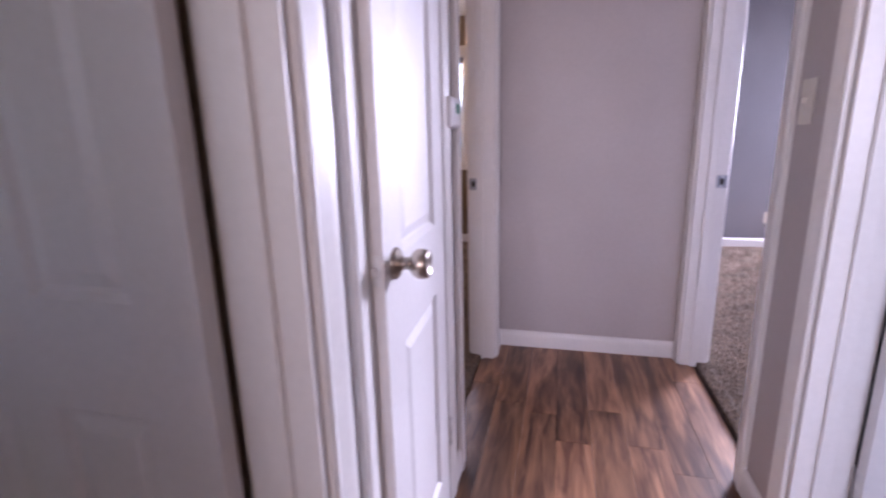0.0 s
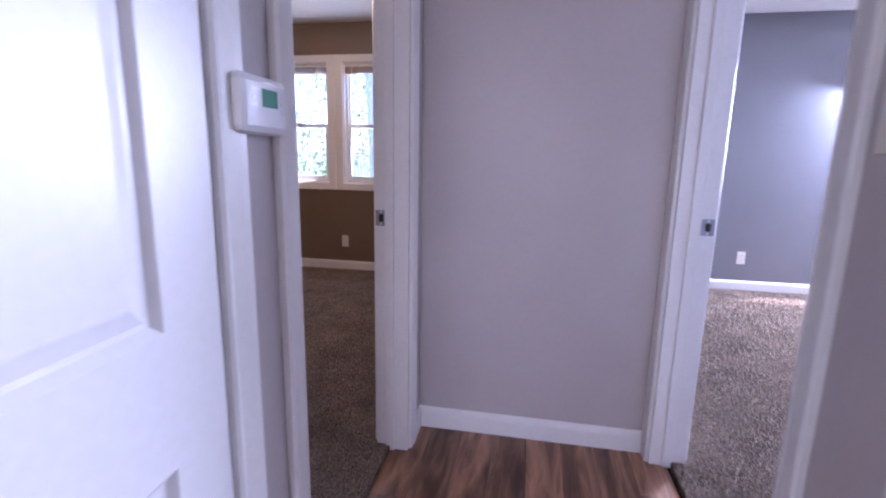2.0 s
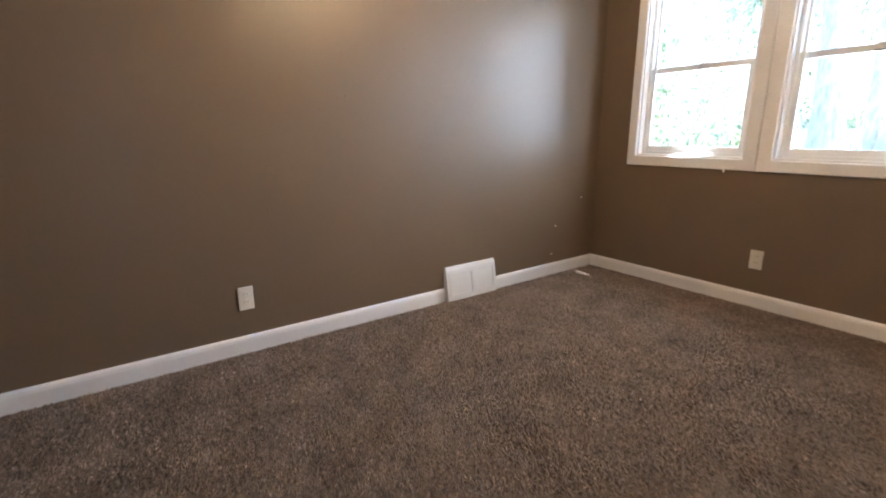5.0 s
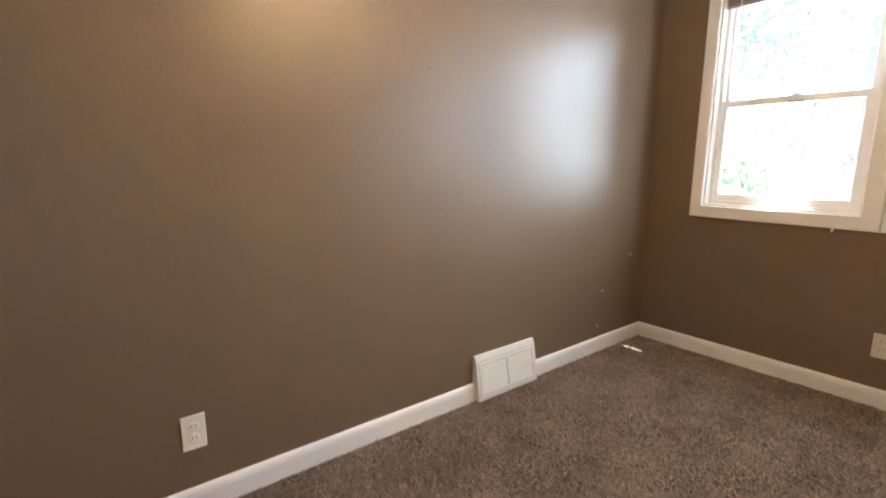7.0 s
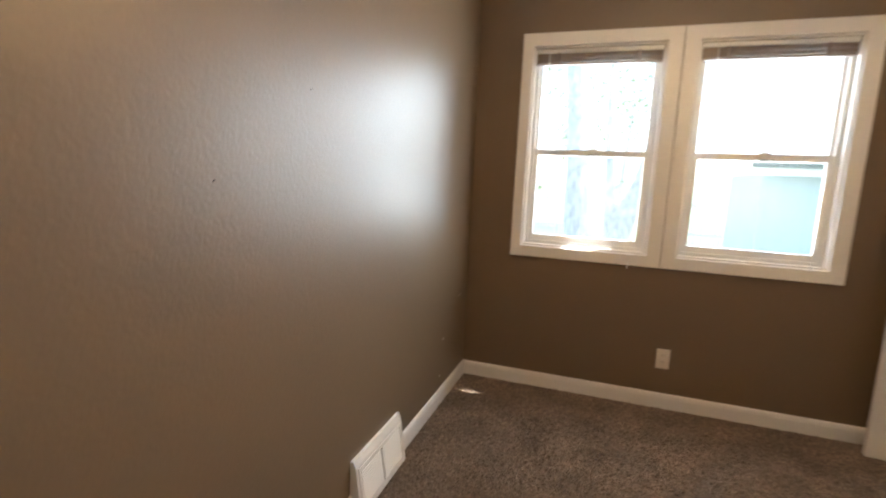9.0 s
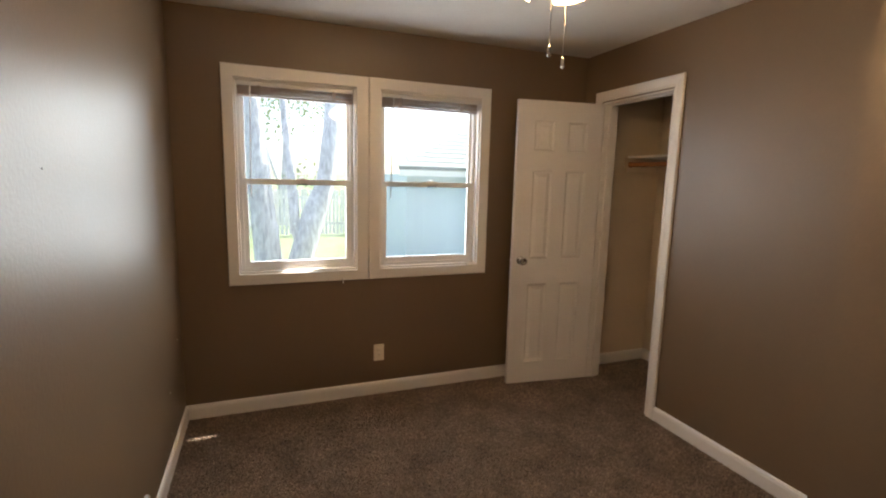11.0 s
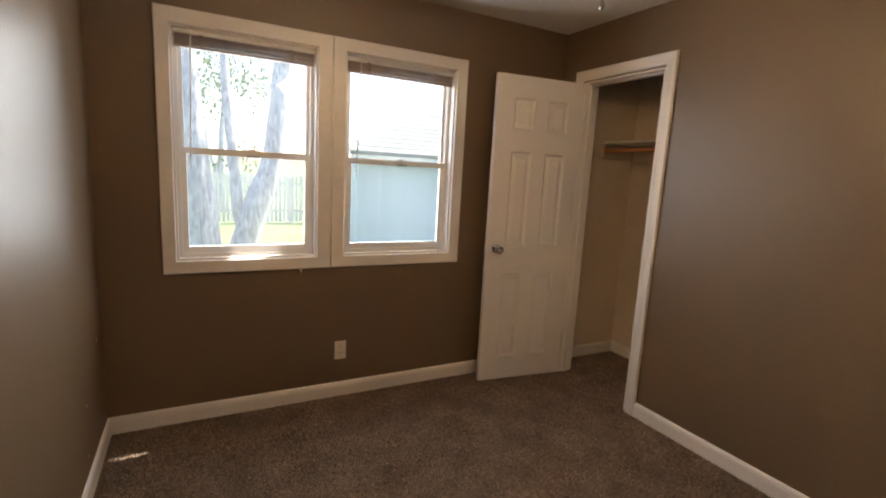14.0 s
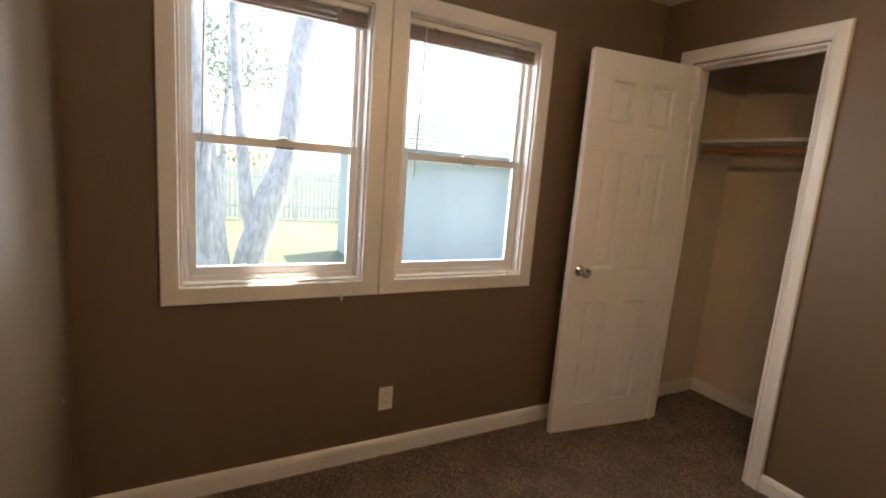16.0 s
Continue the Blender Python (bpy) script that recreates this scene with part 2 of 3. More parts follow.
def sweep(profile, path, bm=None):
    """Profile (u, v) swept along straight runs: path is a list of (origin, u axis, v axis)."""
    bm = bm or bmesh.new()
    rings = [[bm.verts.new(Vector(o) + Vector(u) * a + Vector(v) * b) for a, b in profile] for o, u, v in path]
    k = len(profile)
    for a, b in zip(rings, rings[1:]):
        for i in range(k):
            bm.faces.new((a[i], a[(i + 1) % k], b[(i + 1) % k], b[i]))
    bm.faces.new(rings[0]), bm.faces.new(rings[-1])
    return bm


def structure(name, bm, mat, label, category):
    return tagged(mesh_object(name, bm, mat), label, category, kind="structure")


def wall(name, axis, t, span, openings, mat, label, z=(-0.02, CEIL)):
    """A wall across `axis` between t[0] and t[1], along the other axis over span, with openings (a0, a1, z0, z1) cut through."""
    cuts = sorted({span[0], span[1], *[v for o in openings for v in o[:2]]})
    zs = sorted({z[0], z[1], *[v for o in openings for v in o[2:] if z[0] < v < z[1]]})
    bm = bmesh.new()
    for a0, a1 in zip(cuts, cuts[1:]):
        for z0, z1 in zip(zs, zs[1:]):
            if not any(o[0] <= (a0 + a1) / 2 <= o[1] and o[2] <= (z0 + z1) / 2 <= o[3] for o in openings):
                lo = (t[0], a0, z0) if axis == "x" else (a0, t[0], z0)
                hi = (t[1], a1, z1) if axis == "x" else (a1, t[1], z1)
                add_box(bm, lo, hi)
    bmesh.ops.remove_doubles(bm, verts=bm.verts, dist=1e-4)
    seen = {}
    for face in bm.faces:
        seen.setdefault(frozenset(face.verts), []).append(face)
    bmesh.ops.delete(bm, geom=[face for same in seen.values() if len(same) > 1 for face in same], context="FACES_ONLY")
    return structure(name, bm, mat, label, "wall")


# ---------------------------------------------------------------- rooms
DOOR_H = 2.045
far_left, near_left = 3.915, 3.072      # bedroom doorway in the hall's left wall
far_right, near_right = 4.035, 3.165    # doorway of the room across
linen = (2.30, 2.832)
dark_door = (1.395, 2.115)
side_door = (2.075, 2.835)
BED_WINDOWS = [(-1.935, -1.24, 0.895, 2.03), (-1.085, -0.39, 0.895, 2.03)]
closet = (5.885, 6.505)
mid = (HL + XD) / 2
left_holes = [(near_left, far_left, -1, DOOR_H), (linen[0], linen[1], -1, DOOR_H), (dark_door[0], dark_door[1], -1, DOOR_H)]
wall("wall_hall_left", "x", (mid, HL), (HB, HE), left_holes, GREY, "warm grey painted hallway wall with white doorways")
wall("wall_bedroom_door_side", "x", (XD, mid), (YN, YSTEP), [left_holes[0]], BROWN, "brown painted bedroom wall beside the doorway")
wall("wall_closet_front", "x", (XC, XC + 0.11), (YSTEP, YW), [(closet[0], closet[1], -1, DOOR_H)], BROWN, "brown painted wall with an open closet")
wall("wall_step", "y", (YSTEP - 0.1, YSTEP), (mid, XC + 0.11), [], BROWN, "brown painted return of the wall")
wall("wall_register", "x", (XV - 0.12, XV), (YN, YW), [], BROWN, "semi-gloss brown wall with orange-peel texture")
wall("wall_window", "y", (YW, YW + 0.10), (XV - 0.12, XC + 0.9), BED_WINDOWS, BROWN, "brown painted wall with two windows")
wall("wall_bedroom_near", "y", (YN - 0.12, YN), (XV - 0.12, mid), [], BROWN, "brown painted bedroom wall")
wall("wall_hall_end", "y", (HE, HE + 0.1), (mid, RL - 0.06), [], GREY, "warm grey painted wall at the hallway's end")
right_holes = [(near_right, far_right, -1, DOOR_H), (side_door[0], side_door[1], -1, DOOR_H)]
midr = (HR + RL) / 2
wall("wall_hall_right", "x", (HR, midr), (HB, HE), right_holes, GREY, "warm grey painted hallway wall with white doorways")
wall("wall_rooms_right", "x", (midr, RL), (HB, 6.87), right_holes, BLUEGREY, "blue-grey painted wall")
wall("wall_far_room_end", "y", (6.87, 6.99), (RL - 0.06, 4.6), [(3.32, 4.22, 0.9, 2.05)], BLUEGREY, "blue-grey painted wall of the room across the hall")
wall("wall_far_room_side", "x", (4.5, 4.6), (3.1, 6.87), [], BLUEGREY, "blue-grey painted wall")
wall("wall_between_right_rooms", "y", (3.0, 3.1), (RL, 4.6), [], BLUEGREY, "blue-grey painted wall")
wall("wall_side_room_outer", "x", (4.0, 4.1), (-0.3, 3.0), [(0.55, 1.05, 1.2, 1.9)], BLUEGREY, "blue-grey painted wall")
# The opening here is added to let the south fill lamp in.
wall("wall_side_room_near", "y", (-0.4, -0.3), (RL, 4.1), [(1.8, 2.9, 0.9, 2.05)], BLUEGREY, "blue-grey painted wall")
# Unseen back wall, its opening added for the hallway fill lamp.
wall("wall_hall_back", "y", (HB - 0.12, HB), (mid - 0.06, RL), [(0.43, 1.13, 0.9, 2.1)], GREY, "warm grey painted wall")
wall("wall_dark_room_side", "x", (-1.6, -1.5), (0.6, YN - 0.12), [], CREAM, "cream painted wall of a dim side room")
# Unseen wall, opened up only for the side room's fill lamp.
wall("wall_dark_room_near", "y", (0.5, 0.6), (-1.6, XD), [(-1.1, -0.4, 1.1, 2.0)], CREAM, "cream painted wall of a dim side room")
wall("wall_dark_room_far", "y", (2.22, 2.28), (-1.5, mid), [], CREAM, "cream painted wall of a dim side room")
wall("wall_dark_room_front", "x", (XD, mid), (0.6, 2.22), [(dark_door[0], dark_door[1], -1, DOOR_H)], CREAM, "cream painted wall of a dim side room")
CBX, CBY, CNY = 1.19, 6.68, 5.45
wall("wall_closet_back", "x", (CBX, CBX + 0.06), (CNY, YW), [], CREAM, "cream painted back wall of the closet")
wall("wall_closet_end", "y", (CBY, YW - 0.002), (XC + 0.11, CBX), [], CREAM, "cream painted end wall of the closet")
wall("wall_closet_near", "y", (CNY - 0.06, CNY), (XC + 0.11, CBX), [], CREAM, "cream painted end wall of the closet")
wall("wall_closet_inner", "x", (XC + 0.11, XC + 0.12), (CNY, CBY), [(closet[0], closet[1], -1, DOOR_H)], CREAM, "cream painted inner face of the closet")

structure("floor_carpet_bedroom", box((XV - 0.12, YN - 0.12, -0.06), (0.245, YW, CARPET_Z - 0.007)), CARPET, "brown cut-pile carpet on the bedroom floor", "carpet")
structure("floor_carpet_closet", box((0.245, YSTEP - 0.1, -0.06), (CBX + 0.06, YW, CARPET_Z - 0.007)), CARPET, "brown cut-pile carpet on the closet floor", "carpet")
structure("floor_carpet_right", box((1.335, -0.4, -0.06), (4.6, 6.87, CARPET_Z - 0.007)), CARPET, "pale brown cut-pile carpet lit by daylight", "carpet")


def pile(name, areas, label):
    """Cut pile: one leaning three-sided tuft every few millimetres, over the given rectangles."""
    gen = np.random.default_rng(7)
    step, pts = 0.0085, []
    for x0, y0, x1, y1 in areas:
        gx, gy = np.meshgrid(np.arange(x0, x1, step), np.arange(y0, y1, step))
        pts.append(np.stack([gx.ravel(), gy.ravel()], 1) + gen.uniform(-0.004, 0.004, (gx.size, 2)))
    p = np.concatenate(pts)
    n = len(p)
    ang, rad = gen.uniform(0, 6.283, n), gen.uniform(0.0045, 0.0075, n)
    verts = np.zeros((n, 4, 3))
    for k in range(3):
        verts[:, k, 0] = p[:, 0] + rad * np.cos(ang + 2.0944 * k)
        verts[:, k, 1] = p[:, 1] + rad * np.sin(ang + 2.0944 * k)
        verts[:, k, 2] = CARPET_Z - 0.012
    verts[:, 3, :2] = p + gen.normal(0, 0.0045, (n, 2))
    verts[:, 3, 2] = CARPET_Z + gen.uniform(-0.004, 0.005, n)
    tri = np.array([[0, 1, 3], [1, 2, 3], [2, 0, 3]])
    faces = (np.arange(n)[:, None, None] * 4 + tri[None]).reshape(-1, 3)
    me = bpy.data.meshes.new(name)
    me.from_pydata(verts.reshape(-1, 3), [], faces)
    me.materials.append(TUFT)
    return tagged(new(name, me), label, "carpet pile", kind="stuff")


TUFT = vary(material("carpet_tuft", (0.2, 0.16, 0.13), 0.95, 0, 0.1), (0.285, 0.222, 0.176), 0.26, 5, 8, 0.45, 60)
pile("carpet_pile", [(XV + 0.014, YN + 0.014, XD - 0.014, YW - 0.014), (XD - 0.014, near_left + 0.02, 0.243, far_left - 0.02), (XD - 0.014, YSTEP + 0.014, XC - 0.014, YW - 0.014),
                     (XC - 0.014, closet[0] + 0.024, XC + 0.12, closet[1] - 0.024), (XC + 0.12, CNY, CBX - 0.014, CBY - 0.014)], "brown cut-pile carpet tufts in the bedroom")
pile("carpet_pile", [(1.338, near_right + 0.02, RL, far_right - 0.02), (RL + 0.014, 3.3, 3.3, 6.856)], "brown cut-pile carpet tufts lit by daylight")

structure("floor_side_room", box((-1.6, 0.5, -0.06), (0.245, YN - 0.12, -0.004)), FENCEM, "plain floor of a dim side room", "floor")
structure("subfloor", box((0.245, HB - 0.12, -0.06), (1.335, HE, -0.012)), DARK, "dark joints under the laminate planks", "floor")
structure("ceiling", box((-2.6, HB - 0.3, CEIL), (4.7, 7.0, CEIL + 0.1)), CEILING, "off-white lightly textured ceiling", "ceiling")
# Out of view; the eave's reach is set to narrow the sun patch indoors.
roof = structure("roof", box((-3.2, HB - 0.8, CEIL + 0.25), (5.2, 7.13, CEIL + 0.40)), SHINGLE, "unseen shingled roof with an eave added to trim the sunlight", "roof")

# ---------------------------------------------------------------- trim
BASE = [(0, 0), (0.014, 0), (0.014, 0.066), (0.011, 0.080), (0.005, 0.089), (0, 0.091)]


def baseboard(a, b, out, z=0.0, label="white painted baseboard along the wall"):
    """Skirting from a to b; out: the way it stands off the wall."""
    bm = sweep(BASE, [((*a, z), (*out, 0), (0, 0, 1)), ((*b, z), (*out, 0), (0, 0, 1))])
    return structure("baseboard", bm, TRIM, label, "baseboard")


CW = 0.066                                # casing width
CASING = [(0, 0), (0, 0.010), (0.006, 0.014), (0.016, 0.012), (0.045, 0.017), (0.060, 0.018), (CW, 0.014), (CW, 0)]


def doorway(name, x_face, out, y0, y1, top=DOOR_H, sides=(1, 1), label="white painted casing round a doorway"):
    """Three-sided casing on a wall face across x, mitred at the corners; out is +1 or -1."""
    r = 0.006
    o = (out, 0, 0)
    path = [((x_face, y0 - r, 0.0), (0, -1, 0), o), ((x_face, y0 - r, top + r), (0, -1, 1), o),
            ((x_face, y1 + r, top + r), (0, 1, 1), o), ((x_face, y1 + r, 0.0), (0, 1, 0), o)]
    bm = sweep(CASING, path)
    return structure(name, bm, TRIM, label, "door casing")


def jamb(x0, x1, y0, y1, stop_x, top=DOOR_H, stops=True):
    """Jamb lining with a stop, between wall faces x0 and x1."""
    bm = bmesh.new()
    th = 0.012
    add_box(bm, (x0, y0, 0), (x1, y0 + th, top - th), 0.0015)
    add_box(bm, (x0, y1 - th, 0), (x1, y1, top - th), 0.0015)
    add_box(bm, (x0, y0, top - th), (x1, y1, top), 0.0015)
    if stops:
        add_box(bm, (stop_x, y0 + th, 0), (stop_x + 0.034, y0 + th + 0.011, top - th - 0.011), 0.002)
        add_box(bm, (stop_x, y1 - th - 0.011, 0), (stop_x + 0.034, y1 - th, top - th - 0.011), 0.002)
        add_box(bm, (stop_x, y0 + th, top - th - 0.011), (stop_x + 0.034, y1 - th, top - th), 0.002)
    return structure("trim", bm, TRIM, "white painted door jamb with stop", "door jamb")


def strike(x, y, z):
    """Strike plate on a jamb that faces -y."""
    ob = thing("strike_plate", pose(x, y, z), "small steel strike plate set in the white jamb", "strike plate", "strike plates")
    bm = bmesh.new()
    for lo, hi in (((-0.021, -0.002, -0.029), (-0.009, 0, 0.029)), ((0.009, -0.002, -0.029), (0.021, 0, 0.029)), ((-0.009, -0.002, 0.014), (0.009, 0, 0.029)), ((-0.009, -0.002, -0.029), (0.009, 0, -0.014))):
        add_box(bm, lo, hi)
    part("plate", bm, PLATE, ob)
    part("latch_hole", box((-0.009, -0.0008, -0.014), (0.009, 0, 0.014)), DARK, ob, "dark latch hole")
    for z2 in (-0.022, 0.022):
        part("screw", lathe([(0.0035, 0), (0.0035, 0.0012), (0.001, 0.0018)], 10, m=pose(0, -0.002, z2, 90)), STEEL, ob)
    return ob


doorway("door_casing_1", HL, 1, near_left, far_left)
doorway("door_casing_2", XD, -1, near_left, far_left)
jamb(XD, HL, near_left, far_left, 0.228)
doorway("door_casing_3", HR, -1, near_right, far_right - 0.004)
doorway("door_casing_4", RL, 1, near_right, far_right)
jamb(HR, RL, near_right, far_right, 1.30)
doorway("door_casing_5", HL, 1, linen[0], linen[1])
jamb(XD, HL, linen[0], linen[1], 0.225)
doorway("door_casing_6", HL, 1, dark_door[0], dark_door[1])
jamb(XD, HL, dark_door[0], dark_door[1], 0.235)
doorway("door_casing_7", HR, -1, side_door[0], side_door[1])
jamb(HR, RL, side_door[0], side_door[1], 1.30)
doorway("door_casing_8", XC, -1, closet[0], closet[1])
jamb(XC, XC + 0.12, closet[0], closet[1], XC + 0.045)
strike(0.212, far_left - 0.012, 0.937)
strike(1.362, far_right - 0.012, 0.937)

c = CW + 0.006
for a, b, o in (((HL, HE), (HR, HE), (0, -1)), ((HL, far_left + c), (HL, HE), (1, 0)), ((HR, far_right + c), (HR, HE), (-1, 0)),
                ((HL, linen[1] + c), (HL, near_left - c), (1, 0)), ((HR, side_door[1] + c), (HR, near_right - c), (-1, 0)),
                ((HL, HB), (HL, dark_door[0] - c), (1, 0)), ((HR, HB), (HR, side_door[0] - c), (-1, 0)),
                ((XV, YN), (XV, 5.268), (1, 0)), ((XV, 5.668), (XV, YW), (1, 0)), ((XV, YW), (XC, YW), (0, -1)),
                ((XC, YSTEP), (XC, closet[0] - c), (-1, 0)), ((XC, closet[1] + c), (XC, YW), (-1, 0)), ((XD, far_left + c), (XD, YSTEP), (-1, 0)),
                ((XV, YN), (XD, YN), (0, 1)), ((CBX, CNY), (CBX, CBY), (-1, 0)), ((XC + 0.12, CBY), (CBX, CBY), (0, -1)),
                ((RL, 6.87), (4.5, 6.87), (0, -1)), ((RL, far_right + c), (RL, 6.87), (1, 0)), ((XD, YSTEP), (XC, YSTEP), (0, 1))):
    baseboard(a, b, o, 0.0 if HL <= (a[0] + b[0]) / 2 <= HR and a[1] < HE + 0.01 else 0.018)

# ---------------------------------------------------------------- doors
ROWS = ((0.185, 0.765), (0.945, 1.56), (1.695, 1.895))


def door_slab(name, w, h, columns, m, label, knob_side, knob_mat, th=0.035, latch=True):
    """Moulded panel door hung at its local origin, reaching along +x; panels and hardware are parts."""
    d = thing(name, m, label, "door")
    xs = [0] + [v for cpair in columns for v in cpair] + [w]
    for a, b in zip(xs[::2], xs[1::2]):
        part("stile", box((a, -th / 2, 0.028), (b, th / 2, h)), DOORP, d)
    zs = [0.028] + [v for r in ROWS for v in r] + [h]
    for ca, cb in columns:
        for a, b in zip(zs[::2], zs[1::2]):
            part("rail", box((ca, -th / 2, a), (cb, th / 2, b)), DOORP, d)
    for ca, cb in columns:
        for za, zb in ROWS:
            bm = bmesh.new()
            for s in (-1, 1):
                rings = []
                for inset, depth in ((0, 0.0), (0.004, 0.003), (0.012, 0.0095), (0.019, 0.010), (0.040, 0.004), (0.043, 0.0035)):
                    y = s * (th / 2 - depth)
                    rings.append([bm.verts.new(v) for v in ((ca + inset, y, za + inset), (cb - inset, y, za + inset), (cb - inset, y, zb - inset), (ca + inset, y, zb - inset))])
                for r0, r1 in zip(rings, rings[1:]):
                    for k in range(4):
                        bm.faces.new((r0[k], r0[(k + 1) % 4], r1[(k + 1) % 4], r1[k]))
                bm.faces.new(rings[-1])
            part("panel", bm, DOORP, d)
    kx, kz = w - 0.062, 0.937
    prof = [(0.001, 0.0), (0.030, 0.0), (0.030, 0.004), (0.026, 0.009), (0.014, 0.012), (0.0115, 0.020), (0.0125, 0.030), (0.022, 0.036), (0.0275, 0.043), (0.0285, 0.052), (0.0265, 0.062), (0.024, 0.066), (0.019, 0.067), (0.017, 0.064), (0.001, 0.063)]
    for s in (-1, 1):
        part("knob", lathe(prof, 28, m=pose(kx, s * th / 2, kz, 90 if s < 0 else -90)), knob_mat, d, "round metal door knob on a rosette", True)
    part("latch_plate", box((w, -0.0125, kz - 0.028), (w + 0.0015, 0.0125, kz + 0.028), 0.0006), STEEL, d, "steel latch plate in the door edge")
    part("latch_bolt", box((w + 0.001, -0.007, kz - 0.008), (w + 0.010, 0.005, kz + 0.008), 0.002), STEEL, d)
    for hz in (0.28, 1.80):
        hb = lathe([(0.006, -0.045), (0.006, 0.045), (0.004, 0.05)], 12, m=pose(-0.004, knob_side * (th / 2 + 0.007), hz))
        add_box(hb, (-0.001, knob_side * th / 2 - 0.03 * (knob_side > 0), hz - 0.045), (0.0, knob_side * th / 2 + 0.03 * (knob_side < 0), hz + 0.045))
        part("hinge", hb, STEEL, d, "steel butt hinge")
    return d


TWO = ((0.112, 0.262), (0.364, 0.512))
door_slab("door_closet", 0.636, 2.03, TWO, pose(XC - 0.012, closet[1] - 0.006, 0, 0, 0, 173), "white six-panel closet door standing wide open", 1, CHROME)
door_slab("door_linen", 0.515, 2.03, ((0.110, 0.405),), pose(HL - 0.006, linen[1] - 0.014, 0, 0, 0, -87.5), "white panel door slightly ajar in the hallway", 1, NICKEL)
door_slab("door_bedroom", 0.735, 2.03, ((0.112, 0.315), (0.42, 0.623)), pose(XD + 0.014, near_left + 0.046, 0, 0, 0, 159.5), "white six-panel bedroom door standing open", 1, NICKEL)
door_slab("door_side_room", 0.69, 2.03, ((0.112, 0.295), (0.395, 0.578)), pose(XD - 0.012, dark_door[1] - 0.035, 0, 0, 0, 180), "white six-panel door open into a dim room", -1, NICKEL)
door_slab("door_right_room", 0.735, 2.03, ((0.112, 0.315), (0.42, 0.623)), pose(RL + 0.003, side_door[1] - 0.035, 0, 0, 0, 0), "white six-panel door open into a bright room", 1, NICKEL)


# ---------------------------------------------------------------- windows
def rect_frame(bm, x0, x1, z0, z1, y0, y1, w, wb=None, bevel=0.002):
    wb = wb or w
    add_box(bm, (x0, y0, z0), (x0 + w, y1, z1), bevel)
    add_box(bm, (x1 - w, y0, z0), (x1, y1, z1), bevel)
    add_box(bm, (x0 + w, y0, z0), (x1 - w, y1, z0 + wb), bevel)
    add_box(bm, (x0 + w, y0, z1 - w), (x1 - w, y1, z1), bevel)
    return bm


def window(name, x0, x1, z0, z1, y, cas, label):
    """Double-hung window in an opening; y: the wall's inner face; cas: outer casing (x0, x1, z0, z1)."""
    win = tagged(new(name), label, "window", kind="structure")
    bm = bmesh.new()
    flat = [(0, 0.0), (0, 0.014), (0.004, 0.018), (1, 0.020), (1, 0.0)]
    ring = []
    for (ix, iz), (ox, oz) in zip(((x0, z0), (x1, z0), (x1, z1), (x0, z1)), ((cas[0], cas[2]), (cas[1], cas[2]), (cas[1], cas[3]), (cas[0], cas[3]))):
        ring.append([bm.verts.new((ix + (ox - ix) * f, y - d, iz + (oz - iz) * f)) for f, d in ((0, 0), (0, 0.014), (0.06, 0.018), (0.94, 0.020), (1, 0.016), (1, 0))])
    for a, b in zip(ring, ring[1:] + ring[:1]):
        for k in range(5):
            bm.faces.new((a[k], a[k + 1], b[k + 1], b[k]))
    part("window_casing", bm, TRIM, win)
    part("window_lining", rect_frame(bmesh.new(), x0, x1, z0, z1, y, y + 0.10, 0.010), TRIM, win)
    a, b, c0, c1 = x0 + 0.010, x1 - 0.010, z0 + 0.010, z1 - 0.010
    part("window_frame", rect_frame(bmesh.new(), a, b, c0, c1, y + 0.045, y + 0.10, 0.020), VINYL, win)
    rail = 1.452
    low = part("lower_sash", rect_frame(bmesh.new(), a + 0.012, b - 0.012, c0 + 0.014, rail + 0.012, y + 0.050, y + 0.072, 0.034, 0.040), VINYL, win)
    part("pane", box((a + 0.044, y + 0.060, c0 + 0.05), (b - 0.044, y + 0.064, rail - 0.02)), GLASS, low).visible_shadow = False
    up = part("upper_sash", rect_frame(bmesh.new(), a + 0.012, b - 0.012, rail - 0.022, c1 - 0.012, y + 0.076, y + 0.096, 0.026, 0.034), VINYL, win)
    part("pane", box((a + 0.036, y + 0.084, rail + 0.01), (b - 0.036, y + 0.088, c1 - 0.036)), GLASS, up).visible_shadow = False
    xm = (a + b) / 2 + 0.02
    lk = lathe([(0.02, 0), (0.02, 0.006), (0.012, 0.012), (0.004, 0.014)], 16, m=pose(xm, y + 0.064, rail + 0.012))
    add_box(lk, (xm - 0.03, y + 0.056, rail + 0.012), (xm + 0.03, y + 0.072, rail + 0.017), 0.002)
    part("sash_lock", lk, VINYL, win)
    part("finger_pull", box((xm - 0.03, y + 0.046, rail - 0.022), (xm + 0.04, y + 0.050, rail - 0.015), 0.001), DARK, win, "dark slot under the meeting rail")
    return win


CAS_L, CAS_R = (-1.998, -1.1645, 0.828, 2.10), (-1.1605, -0.318, 0.828, 2.10)
window("window_1", *BED_WINDOWS[0], YW, CAS_L, "white double-hung window with raised blind in brown wall")
window("window_2", *BED_WINDOWS[1], YW, CAS_R, "white double-hung window with raised blind in brown wall")


